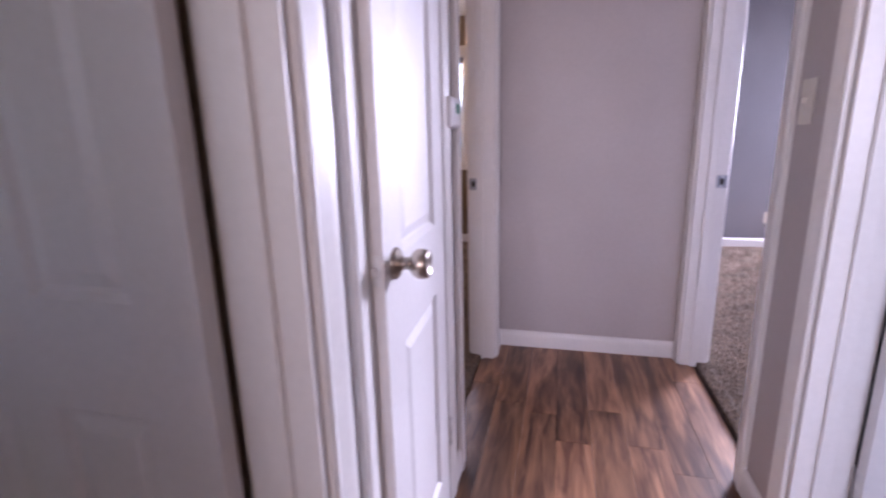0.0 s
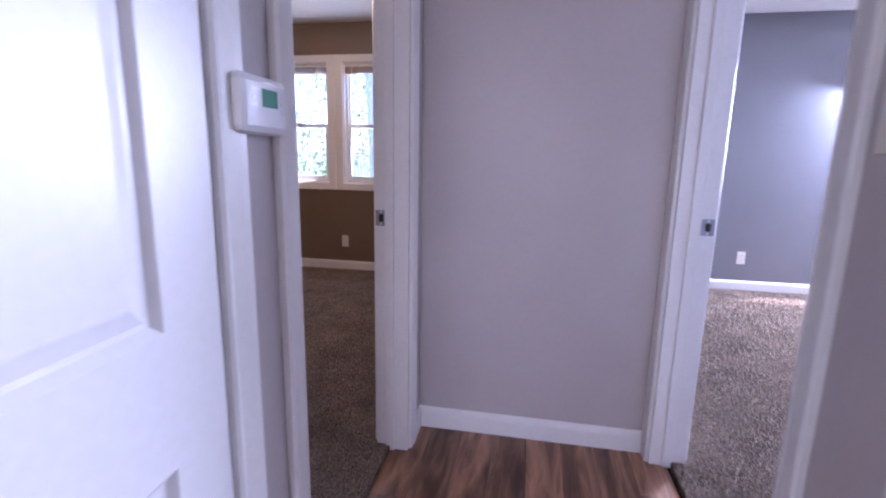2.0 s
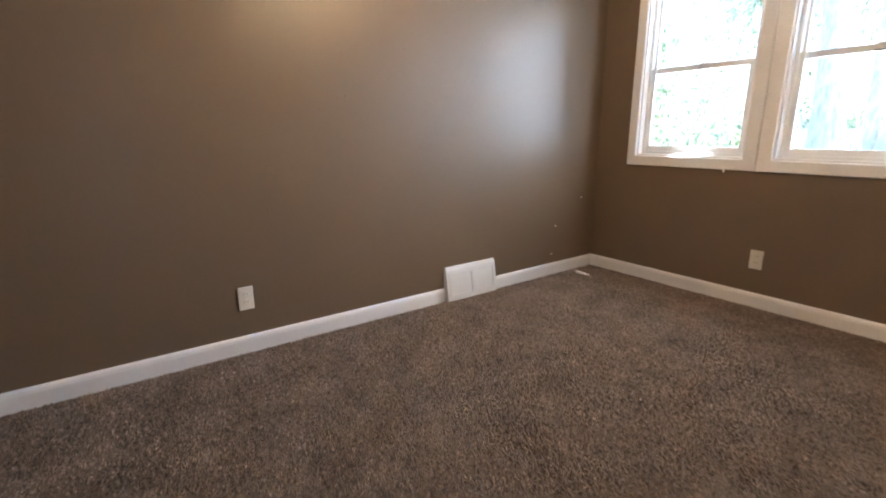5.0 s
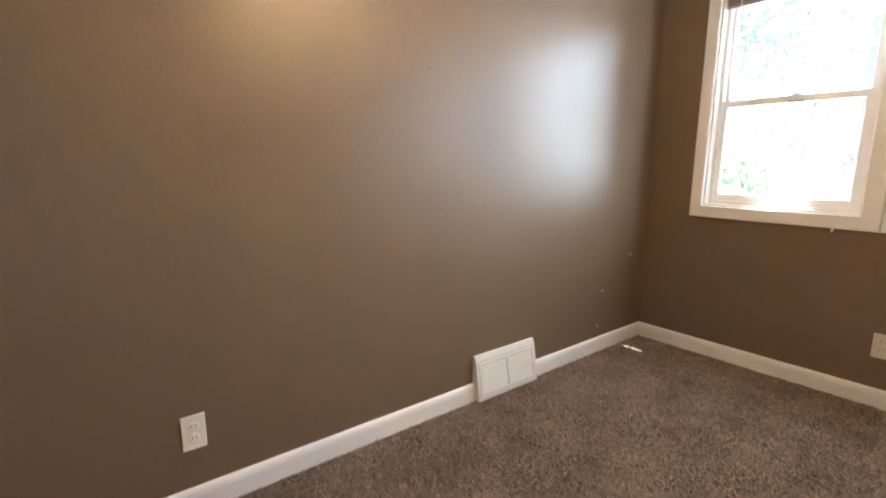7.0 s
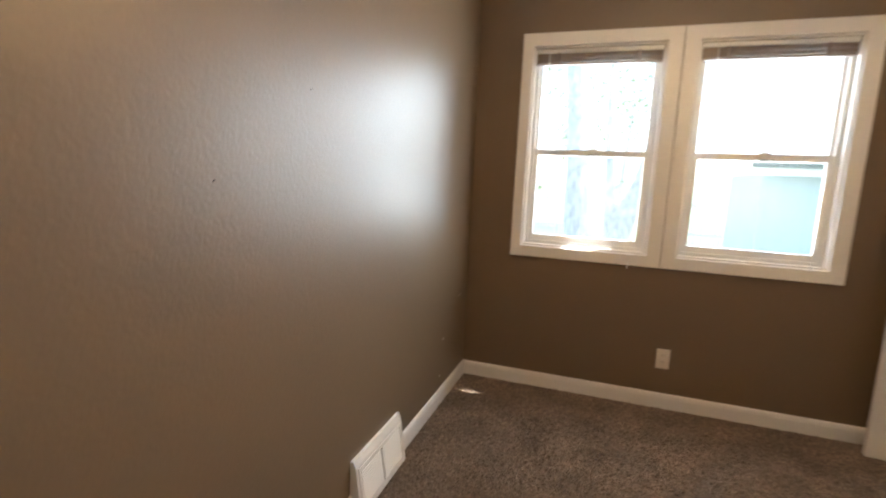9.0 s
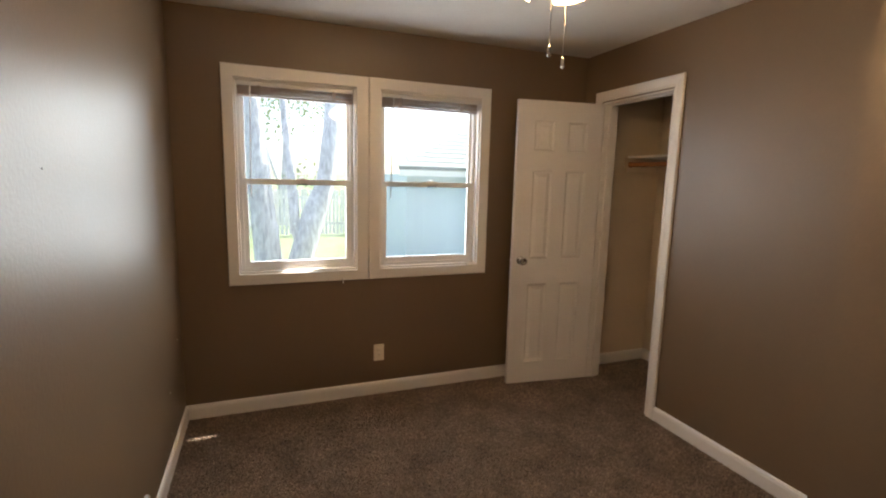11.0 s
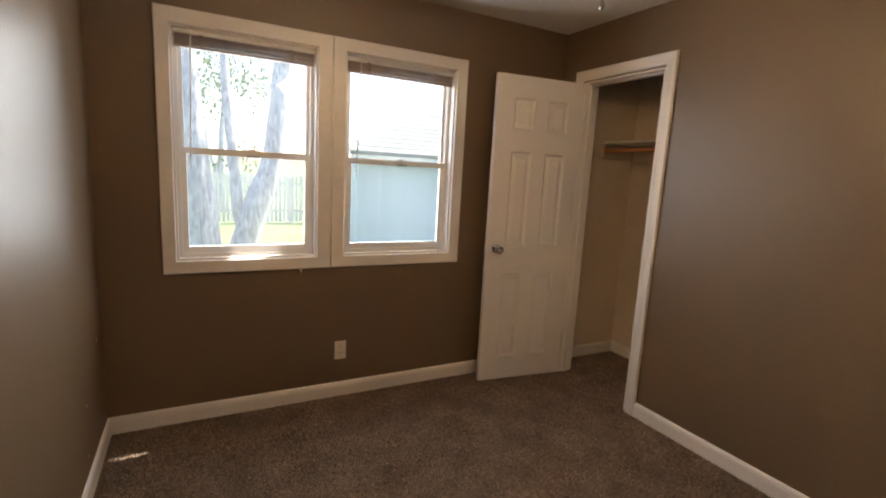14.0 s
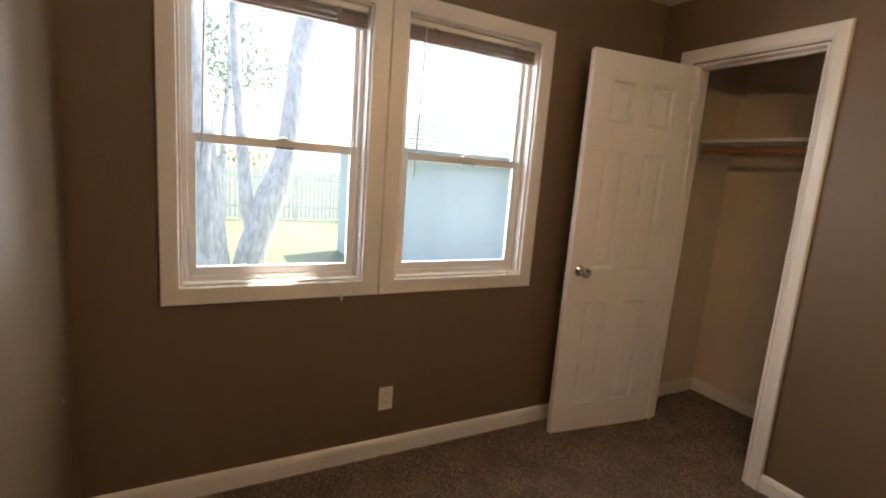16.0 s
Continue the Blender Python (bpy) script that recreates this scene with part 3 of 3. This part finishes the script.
def blind(x0, x1, z1, y, wand_z):
    """A mini blind, fully raised: head rail, stack of slats, bottom rail, wand, cord."""
    b = thing("window_blind", pose(x0, y, z1), "taupe slatted blind drawn up to the window head", "blind", "window blinds")
    w = x1 - x0
    part("head_rail", box((0, -0.012, -0.022), (w, 0.014, 0), 0.002), VINYL, b, "white head rail")
    sl = box((0.004, -0.0125, -0.0022), (w - 0.004, 0.0125, 0), 0.0008)
    first = part("slat", sl, BLINDM, b)
    for k in range(13):
        ob = first if k == 0 else new("slat", first.data)
        ob.parent = b
        ob.matrix_basis = pose(0.0015 * math.sin(k * 2.1), 0.001 * math.cos(k * 1.7), -0.025 - 0.0036 * k, 0, 0.25 * math.sin(k))
    part("bottom_rail", box((0.003, -0.013, -0.085), (w - 0.003, 0.013, -0.073), 0.003), BLINDM, b)
    part("wand", lathe([(0.0035, -wand_z), (0.0035, -0.02)], 8, m=pose(0.075, -0.018, 0, 0.6, 1.2)), STEEL, b, "thin grey tilt wand")
    for cx in (0.12, w - 0.12):
        part("ladder_tape", box((cx - 0.008, -0.0145, -0.086), (cx + 0.008, -0.0135, -0.02)), BLINDM, b)
    return b


for x0, x1, *_ in BED_WINDOWS:
    blind(x0 + 0.014, x1 - 0.014, 2.018, YW + 0.028, 0.66)


def cord_cleat(x, z):
    ob = thing("cord_cleat", pose(x, YW - 0.020, z), "tiny white plastic cord cleat on the casing", "cleat", "cord cleats")
    part("base", box((-0.006, -0.004, -0.010), (0.006, 0, 0.010), 0.002), WHITEP, ob)
    part("horn", lathe([(0.003, -0.018), (0.005, -0.005), (0.005, 0.005), (0.003, 0.018)], 8, m=pose(0, -0.008, 0)), WHITEP, ob)


cord_cleat(-1.33, 0.829)
cord_cleat(-0.47, 0.905)


# ---------------------------------------------------------------- plates on walls
def outlet(m, blank=False):
    """Duplex outlet; local -y faces the room."""
    ob = thing("wall_outlet", m, "ivory duplex outlet with cover plate on the wall", "outlet", "wall outlets")
    part("cover_plate", box((-0.035, -0.006, -0.0575), (0.035, 0, 0.0575), 0.003), PLASTIC, ob)
    for z in (-0.0195, 0.0195):
        r = part("receptacle", lathe([(0.0165, 0), (0.0165, 0.0025), (0.015, 0.0032)], 20, m=pose(0, -0.0055, z, 90)), PLASTIC, ob)
        for x in (-0.0065, 0.0065):
            part("slot", box((x - 0.001, -0.0092, z - 0.001), (x + 0.001, -0.0085, z + 0.008)), DARK, r, "dark slot")
    part("screw", lathe([(0.003, 0), (0.002, 0.0015)], 10, m=pose(0, -0.006, 0, 90)), STEEL, ob)
    return ob


outlet(pose(XV, 4.098, 0.297, 0, 0, 90))
outlet(pose(-1.09, YW, 0.312))
outlet(pose(2.64, 6.87, 0.32))

sw = thing("light_switch", pose(HR, 3.033, 1.232, 0, 0, -90), "ivory toggle light switch on grey hallway wall", "light switch")
part("cover_plate", box((-0.036, -0.006, -0.0575), (0.036, 0, 0.0575), 0.003), PLASTIC, sw)
part("toggle", box((-0.005, -0.018, -0.004), (0.005, -0.005, 0.010), 0.002), PLASTIC, sw)
part("toggle_slot", box((-0.006, -0.0066, -0.012), (0.006, -0.0058, 0.012)), PLASTIC, sw)
for z in (-0.030, 0.030):
    part("screw", lathe([(0.003, 0), (0.002, 0.0015)], 10, m=pose(0, -0.006, z, 90)), STEEL, sw)

th = thing("thermostat", pose(HL, 2.938, 1.232, 0, 0, 90), "white digital thermostat on grey hallway wall", "thermostat")
part("body", box((-0.066, -0.030, -0.044), (0.066, 0, 0.044), 0.012), WHITEP, th)
part("display", box((-0.012, -0.0312, -0.002), (0.030, -0.0298, 0.024)), LCD, th, "grey-green liquid crystal display")
for k in range(3):
    part("button", box((0.040, -0.0325, 0.014 - 0.012 * k), (0.054, -0.0295, 0.021 - 0.012 * k), 0.001), WHITEP, th)
for z in (0.020, 0.008, -0.004):
    part("print_mark", box((-0.040, -0.0305, z), (-0.026, -0.0298, z + 0.003)), STEEL, th, "faint grey print")
part("lettering", box((-0.006, -0.0305, 0.033), (0.022, -0.0298, 0.0355)), STEEL, th, "tiny grey line of print")


def wall_mark(m, r, mat, label, name):
    ob = mesh_object(name, lathe([(r, -0.002), (r, 0.0008), (r * 0.6, 0.0014)], 12, m=Matrix()), mat)
    ob.matrix_basis = m
    return tagged(ob, label, "wall mark", "marks on the wall")


for y, z in ((6.25, 0.18), (6.555, 0.575), (6.28, 0.386)):
    wall_mark(pose(XV, y, z, 0, 90, 0), 0.007, PLASTIC, "small pale plastic anchor in the brown wall", "wall_anchor")
for y, z in ((5.02, 1.49), (4.67, 1.24)):
    wall_mark(pose(XV, y, z, 0, 90, 0), 0.002, DARK, "tiny dark nail hole in brown wall", "nail_hole")
wall_mark(pose(XD, 4.724, 1.925, 0, -90, 0), 0.002, DARK, "tiny dark nail hole in brown wall", "nail_hole")

# register over the baseboard
rg = thing("wall_register", pose(XV, 5.468, CARPET_Z, 0, 0, 90), "white metal floor-level heating register on brown wall", "vent")
bm = sweep([(0, 0), (0.050, 0), (0.050, 0.012), (0.022, 0.19), (0.012, 0.212), (0, 0.212)], [((-0.200, 0, 0.003), (0, -1, 0), (0, 0, 1)), ((0.200, 0, 0.003), (0, -1, 0), (0, 0, 1))])
part("housing", bm, METALW, rg)
tilt = math.degrees(math.atan2(0.028, 0.178))
fr = part("grille_frame", rect_frame(bmesh.new(), -0.185, 0.185, 0.022, 0.182, -0.004, 0.0, 0.014, 0.014, 0.001), METALW, rg, m=pose(0, -0.0515, 0, -tilt))
part("grille_back", box((-0.171, -0.001, 0.036), (0.171, 0.0, 0.168)), METALW, rg, m=pose(0, -0.0515, 0, -tilt))
part("centre_bar", box((-0.006, -0.006, 0.03), (0.006, 0, 0.176), 0.001), METALW, rg, m=pose(0, -0.0515, 0, -tilt))
slat = None
for s in (-1, 1):
    for k in range(11):
        if slat is None:
            slat = part("slat", box((-0.078, -0.005, -0.0022), (0.078, 0, 0.0022)), METALW, rg)
            ob = slat
        else:
            ob = new("slat", slat.data)
            ob.parent = rg
        ob.matrix_basis = pose(0, -0.0515, 0, -tilt) @ pose(s * 0.089, 0, 0.043 + k * 0.0118, 25)

# ---------------------------------------------------------------- closet fittings
sh = thing("closet_shelf", pose(0, 0, 0), "white painted shelf on cleats in the closet", "shelf")
part("board", box((0.87, CNY, 1.682), (CBX, CBY, 1.700), 0.002), TRIM, sh)
part("back_cleat", box((CBX - 0.018, CNY, 1.555), (CBX, CBY - 0.018, 1.682), 0.002), CREAM, sh)
part("end_cleat", box((0.84, CBY - 0.018, 1.575), (CBX, CBY, 1.682), 0.002), CREAM, sh)
part("end_cleat", box((0.84, CNY, 1.595), (CBX - 0.018, CNY + 0.018, 1.682), 0.002), CREAM, sh)
rod = thing("closet_rod", pose(0.885, CNY + 0.018, 1.632), "varnished wooden hanging rod under the closet shelf", "rod")
part("rod", lathe([(0.017, 0), (0.017, CBY - CNY - 0.036)], 18, m=pose(0, 0, 0, -90)), WOODROD, rod, smooth=False)
for y in (0.0, CBY - CNY - 0.046):
    part("socket", lathe([(0.024, 0), (0.024, 0.010)], 18, m=pose(0, y, 0, -90)), WOODROD, rod)

# ---------------------------------------------------------------- ceiling fan
FX, FY = -0.965, 4.97
fan = thing("ceiling_fan", pose(FX, FY, CEIL), "ceiling fan with brown blades and lit frosted glass shades", "ceiling fan")
part("canopy", lathe([(0.075, 0), (0.075, -0.02), (0.05, -0.05), (0.02, -0.055)], 28), NICKEL, fan, smooth=True)
part("motor_housing", lathe([(0.02, -0.05), (0.09, -0.06), (0.115, -0.085), (0.115, -0.14), (0.09, -0.165), (0.06, -0.17)], 32), NICKEL, fan, smooth=True)
part("light_kit", lathe([(0.06, -0.17), (0.065, -0.19), (0.05, -0.225), (0.03, -0.245), (0.01, -0.25)], 28), NICKEL, fan, smooth=True)
blade_bm = bmesh.new()
outline = [(0.17, -0.045), (0.24, -0.060), (0.50, -0.068), (0.56, -0.058), (0.585, -0.03), (0.59, 0), (0.585, 0.03), (0.56, 0.058), (0.50, 0.068), (0.24, 0.060), (0.17, 0.045)]
vs = [blade_bm.verts.new((x, y, 0)) for x, y in outline]
f0 = blade_bm.faces.new(vs)
ex = bmesh.ops.extrude_face_region(blade_bm, geom=[f0])
bmesh.ops.translate(blade_bm, verts=[v for v in ex["geom"] if isinstance(v, bmesh.types.BMVert)], vec=(0, 0, 0.006))
blade0 = part("blade", blade_bm, BLADE, fan, "dark reddish-brown wooden blade")
arm0 = part("blade_arm", box((0.08, -0.014, -0.004), (0.20, 0.014, 0.0), 0.002), NICKEL, fan)
for k in range(5):
    m = pose(0, 0, -0.155, 0, 0, 20 + 72 * k) @ pose(0, 0, 0, 10)
    for o, nm in ((blade0, "blade"), (arm0, "blade_arm")):
        ob = o if k == 0 else new(nm, o.data)
        ob.parent = fan
        ob.matrix_basis = m
shade0 = None
tulip = [(0.020, 0.0), (0.030, -0.010), (0.042, -0.04), (0.052, -0.075), (0.066, -0.105), (0.072, -0.115), (0.068, -0.113), (0.048, -0.075), (0.018, -0.004)]
for k in range(4):
    m = pose(0, 0, -0.205, 0, 0, 37 + 90 * k)
    if shade0 is None:
        shade0 = part("glass_shade", lathe(tulip, 28), FROST, fan, "frosted white glass shade, lit", True)
        holder0 = part("lamp_holder", lathe([(0.022, 0.03), (0.024, 0.0), (0.022, -0.008)], 18), NICKEL, fan)
    for o, nm in ((shade0, "glass_shade"), (holder0, "lamp_holder")):
        ob = o if k == 0 else new(nm, o.data)
        ob.parent = fan
        ob.matrix_basis = m @ pose(0.085, 0, -0.01, 0, -38, 0)
for x, y, n in ((0.028, 0.0, 0.555), (-0.03, -0.012, 0.53)):
    ch = bmesh.new()
    z = -0.24
    while z > -n + 0.03:
        bmesh.ops.create_icosphere(ch, subdivisions=1, radius=0.0021, matrix=Matrix.Translation((x, y, z)))
        z -= 0.0042
    cn = part("pull_chain", ch, CHROME, fan, "thin beaded metal pull chain")
    part("fob", lathe([(0.002, 0.03), (0.005, 0.022), (0.0045, 0.012), (0.007, 0.004), (0.005, -0.004), (0.001, -0.006)], 14, m=pose(x, y, -n)), CHROME, cn, smooth=True)
# ---------------------------------------------------------------- outdoors
structure("ground", box((-600, YW + 0.10, GROUND - 0.5), (600, 900, GROUND)), GRASS, "sunlit mown lawn behind the house", "ground")


def limb(bm, pts, steps=10):
    """A bark tube through (x, y, z, radius) points."""
    rings = []
    for k, (x, y, z, r) in enumerate(pts):
        a = Vector(pts[max(k - 1, 0)][:3])
        b = Vector(pts[min(k + 1, len(pts) - 1)][:3])
        q = (b - a).normalized().to_track_quat("Z", "Y")
        rings.append([bm.verts.new(Vector((x, y, z)) + q @ Vector((r * math.cos(2 * math.pi * s / steps), r * math.sin(2 * math.pi * s / steps), 0)) * (1 + 0.10 * noise.noise((x * 3 + s, y, z * 2)))) for s in range(steps)])
    for a, b in zip(rings, rings[1:]):
        for s in range(steps):
            bm.faces.new((a[s], a[(s + 1) % steps], b[(s + 1) % steps], b[s]))
    bm.faces.new(rings[-1]), bm.faces.new(rings[0])


def curve_points(p0, p1, r0, r1, n=9, wob=0.05, seed=0):
    out = []
    for k in range(n):
        t = k / (n - 1)
        p = Vector(p0).lerp(Vector(p1), t)
        p += Vector((noise.noise((seed, t * 3, 1)), noise.noise((seed, t * 3, 7)), 0)) * wob * math.sin(math.pi * min(t * 1.3, 1))
        flare = 1 + 0.5 * max(0, 0.12 - t) / 0.12
        out.append((*p, (r0 + (r1 - r0) * t) * flare))
    return out


def bend(joints, seed):
    """A smooth run of (x, y, z, radius) through a few joints, with a slightly uneven line."""
    out, n = [], len(joints)
    for k in range(n - 1):
        a, b, c, d = (Vector(joints[min(max(k + i, 0), n - 1)]) for i in (-1, 0, 1, 2))
        for t in (0.0, 0.2, 0.4, 0.6, 0.8):
            p = 0.5 * (2 * b + (c - a) * t + (2 * a - 5 * b + 4 * c - d) * t * t + (3 * b - a - 3 * c + d) * t ** 3)
            out.append((p[0] + 0.012 * noise.noise((seed, p[2] * 3, 1)), p[1], p[2], p[3] * (1 + 0.06 * noise.noise((seed, p[2] * 4, 5)))))
    return out + [tuple(joints[-1])]


def leaves(bm, centre, radius, count, size, rnd):
    for _ in range(count):
        v = Vector((rnd.gauss(0, 1), rnd.gauss(0, 1), rnd.gauss(0, 0.7))).normalized() * radius * rnd.random() ** 0.4
        q = Euler((rnd.uniform(0, 6.3), rnd.uniform(0, 6.3), rnd.uniform(0, 6.3))).to_quaternion()
        s = size * rnd.uniform(0.6, 1.3)
        c0 = Vector(centre) + v
        bm.faces.new([bm.verts.new(c0 + q @ Vector(p) * s) for p in ((-1, 0, 0), (-0.2, 0.45, 0.1), (1, 0, 0), (-0.2, -0.45, 0.1))])


def tree(name, base, limbs, clumps, label, seed, leaf=0.07, per=260):
    rnd = random.Random(seed)
    ob = thing(name, pose(0, 0, 0), label, "tree")
    bm = bmesh.new()
    for k, joints in enumerate(limbs):
        if len(joints[0]) == 4:
            limb(bm, bend(joints, seed + k), 14)
        else:
            limb(bm, curve_points(*joints, wob=0.07, seed=seed + k))
    part("trunk", bm, BARK, ob, smooth=True)
    bm = bmesh.new()
    for cx, cy, cz, r in clumps:
        leaves(bm, (cx, cy, cz), r, per, leaf, rnd)
    part("crown", bm, LEAF, ob)
    return ob


TX, TY = -1.60, 9.9
tree("yard_tree", (TX, TY), [((-1.68, TY, GROUND - 0.1, 0.24), (-1.74, TY, 0.35, 0.17), (-1.87, TY + 0.05, 2.0, 0.13), (-2.05, TY + 0.1, 4.0, 0.11), (-2.3, TY + 0.1, 6.5, 0.07)),
                             ((-1.50, TY, GROUND - 0.1, 0.21), (-1.39, TY, 0.3, 0.15), (-1.20, TY, 0.95, 0.145), (-1.02, TY + 0.05, 1.5, 0.115), (-0.88, TY + 0.15, 2.6, 0.105), (-0.62, TY + 0.3, 3.8, 0.095), (-0.35, TY + 0.4, 5.6, 0.06)),
                             ((-1.34, TY, 0.55, 0.07), (-1.42, TY, 0.95, 0.065), (-1.455, TY + 0.05, 1.5, 0.058), (-1.52, TY + 0.15, 2.5, 0.045), (-1.62, TY + 0.4, 6.0, 0.025)),
                             # Last two limbs here only carry the added clumps above the view.
                             ((-0.72, TY + 0.3, 3.2), (1.3, TY + 0.2, 5.8), 0.06, 0.03), ((0.9, TY + 0.2, 5.4), (1.75, 7.8, 5.2), 0.035, 0.015), ((0.6, TY + 0.2, 5.1), (0.45, 7.8, 5.2), 0.03, 0.012)],
     # Clumps near y 7.8 are added, unseen, to block sun from the windows.
     [(-3.3, TY + 0.3, 3.6, 0.7), (-2.9, TY - 0.5, 4.6, 0.9), (-1.6, TY, 6.2, 1.2), (0.0, TY, 6.0, 1.1), (-0.9, TY + 1, 5.2, 0.9), (1.4, TY, 5.9, 0.9), (-3.9, TY, 5.3, 1.0), (1.60, 7.85, 5.2, 0.28), (1.90, 7.8, 5.2, 0.35), (1.75, 7.85, 5.4, 0.3), (1.72, 7.8, 5.05, 0.3), (0.50, 7.8, 5.2, 0.30), (0.42, 7.8, 5.3, 0.32), (0.50, 7.78, 5.05, 0.28)],
     "three-stemmed yard tree with grey furrowed bark and added sun-blocking leaf clumps", 3)
rnd = random.Random(11)
for tx, ty, hgt in ((-7.5, 15.5, 6.0), (-11.5, 18.5, 7.0), (-5.6, 21.5, 6.5), (-15.5, 15.0, 6.0), (-1.0, 24.0, 7.0)):
    cl = [(tx + rnd.gauss(0, 1.3), ty + rnd.gauss(0, 1.0), GROUND + hgt * rnd.uniform(0.18, 0.95), rnd.uniform(0.7, 1.3)) for _ in range(16)]
    tree("background_tree", (tx, ty), [((tx, ty, GROUND - 0.1), (tx + 0.3, ty, GROUND + hgt * 0.8), 0.18, 0.06), ((tx, ty, GROUND + 1.2), (tx - 1.2, ty + 0.3, GROUND + hgt * 0.7), 0.09, 0.03)], cl, "leafy green garden tree beyond the lawn", int(tx * 10) + 500, 0.10, 110)

fence = thing("picket_fence", pose(-6.0, 19.6, GROUND), "weathered pale wooden picket fence along the lawn", "fence")
bm = box((0, 0, 0.05), (0.085, 0.02, 1.50))
v = bm.verts[:]
picket = part("picket", bm, FENCEM, fence)
for k in range(110):
    ob = picket if k == 0 else new("picket", picket.data)
    ob.parent = fence
    ob.matrix_basis = pose(k * 0.125, 0, 0.02 * math.sin(k * 1.9), 0, 0.5 * math.sin(k * 3.1))
for z in (0.35, 1.20):
    part("rail", box((0, 0.02, z), (13.8, 0.06, z + 0.09)), FENCEM, fence)
for k in range(7):
    part("post", box((k * 2.28, 0.06, -0.05), (k * 2.28 + 0.09, 0.15, 1.45)), FENCEM, fence)

# neighbouring garage, clad in lapped boards
gar = thing("garage", pose(0.80, 12.4, GROUND), "pale blue lap-sided garage with a shingled roof", "garage")
part("wall", box((0.02, 0.02, 0), (7.0, 2.2, 2.02)), SIDING, gar)
board = None
for k in range(12):
    if board is None:
        board = part("board", sweep([(0, 0), (0.024, 0), (0.006, 0.172), (0, 0.172)], [((-0.01, 0.02, 0), (0, -1, 0), (0, 0, 1)), ((7.0, 0.02, 0), (0, -1, 0), (0, 0, 1))]), SIDING, gar)
        ob = board
    else:
        ob = new("board", board.data)
        ob.parent = gar
    ob.matrix_basis = pose(0, 0, 0.17 * k)
part("corner_trim", box((-0.03, -0.025, 0), (0.05, 0.05, 2.03)), SIDING, gar)
part("fascia", box((-0.25, -0.32, 1.98), (7.2, -0.29, 2.12)), TRIM, gar)
rise = math.degrees(math.atan(0.42))
bm = bmesh.new()
top = [bm.verts.new((x, y, z)) for z in (0.0, 0.05) for x, y in ((-0.28, 0), (7.2, 0), (7.2, 2.9), (2.5, 2.9))]
for q in ((0, 1, 2, 3), (4, 5, 6, 7), (0, 1, 5, 4), (1, 2, 6, 5), (2, 3, 7, 6), (3, 0, 4, 7)):
    bm.faces.new([top[v] for v in q])
part("roof", bm, SHINGLE, gar, m=pose(0, -0.34, 2.09, rise))
for k in range(11):
    part("shingle_course", box((-0.28 + 0.245 * k, 0, 0), (7.2, 0.30, 0.020)), SHINGLE, gar, m=pose(0, -0.34, 2.09, rise) @ pose(0, k * 0.255, 0.052, -2.2))

# ---------------------------------------------------------------- hallway planks
wood = tagged(new("floor_hall"), "reddish-brown wood-look laminate planks in the hallway", "floor", kind="structure")
PW, PL = 0.1345, 1.22
pm = None
rnd = random.Random(5)
cols = 8
x = 0.247
for k in range(cols):
    y = HB - 0.1 - rnd.uniform(0, PL)
    while y < HE:
        y0, y1 = max(y, HB - 0.1), min(y + PL, HE - 0.003)
        if y1 - y0 > 0.02:
            bm = box((0, 0, -0.012), (PW - 0.0012, y1 - y0 - 0.0012, 0.0))
            ob = part("plank", bm, PLANK, wood, m=pose(x, y0, 0))
        y += PL
    x += PW
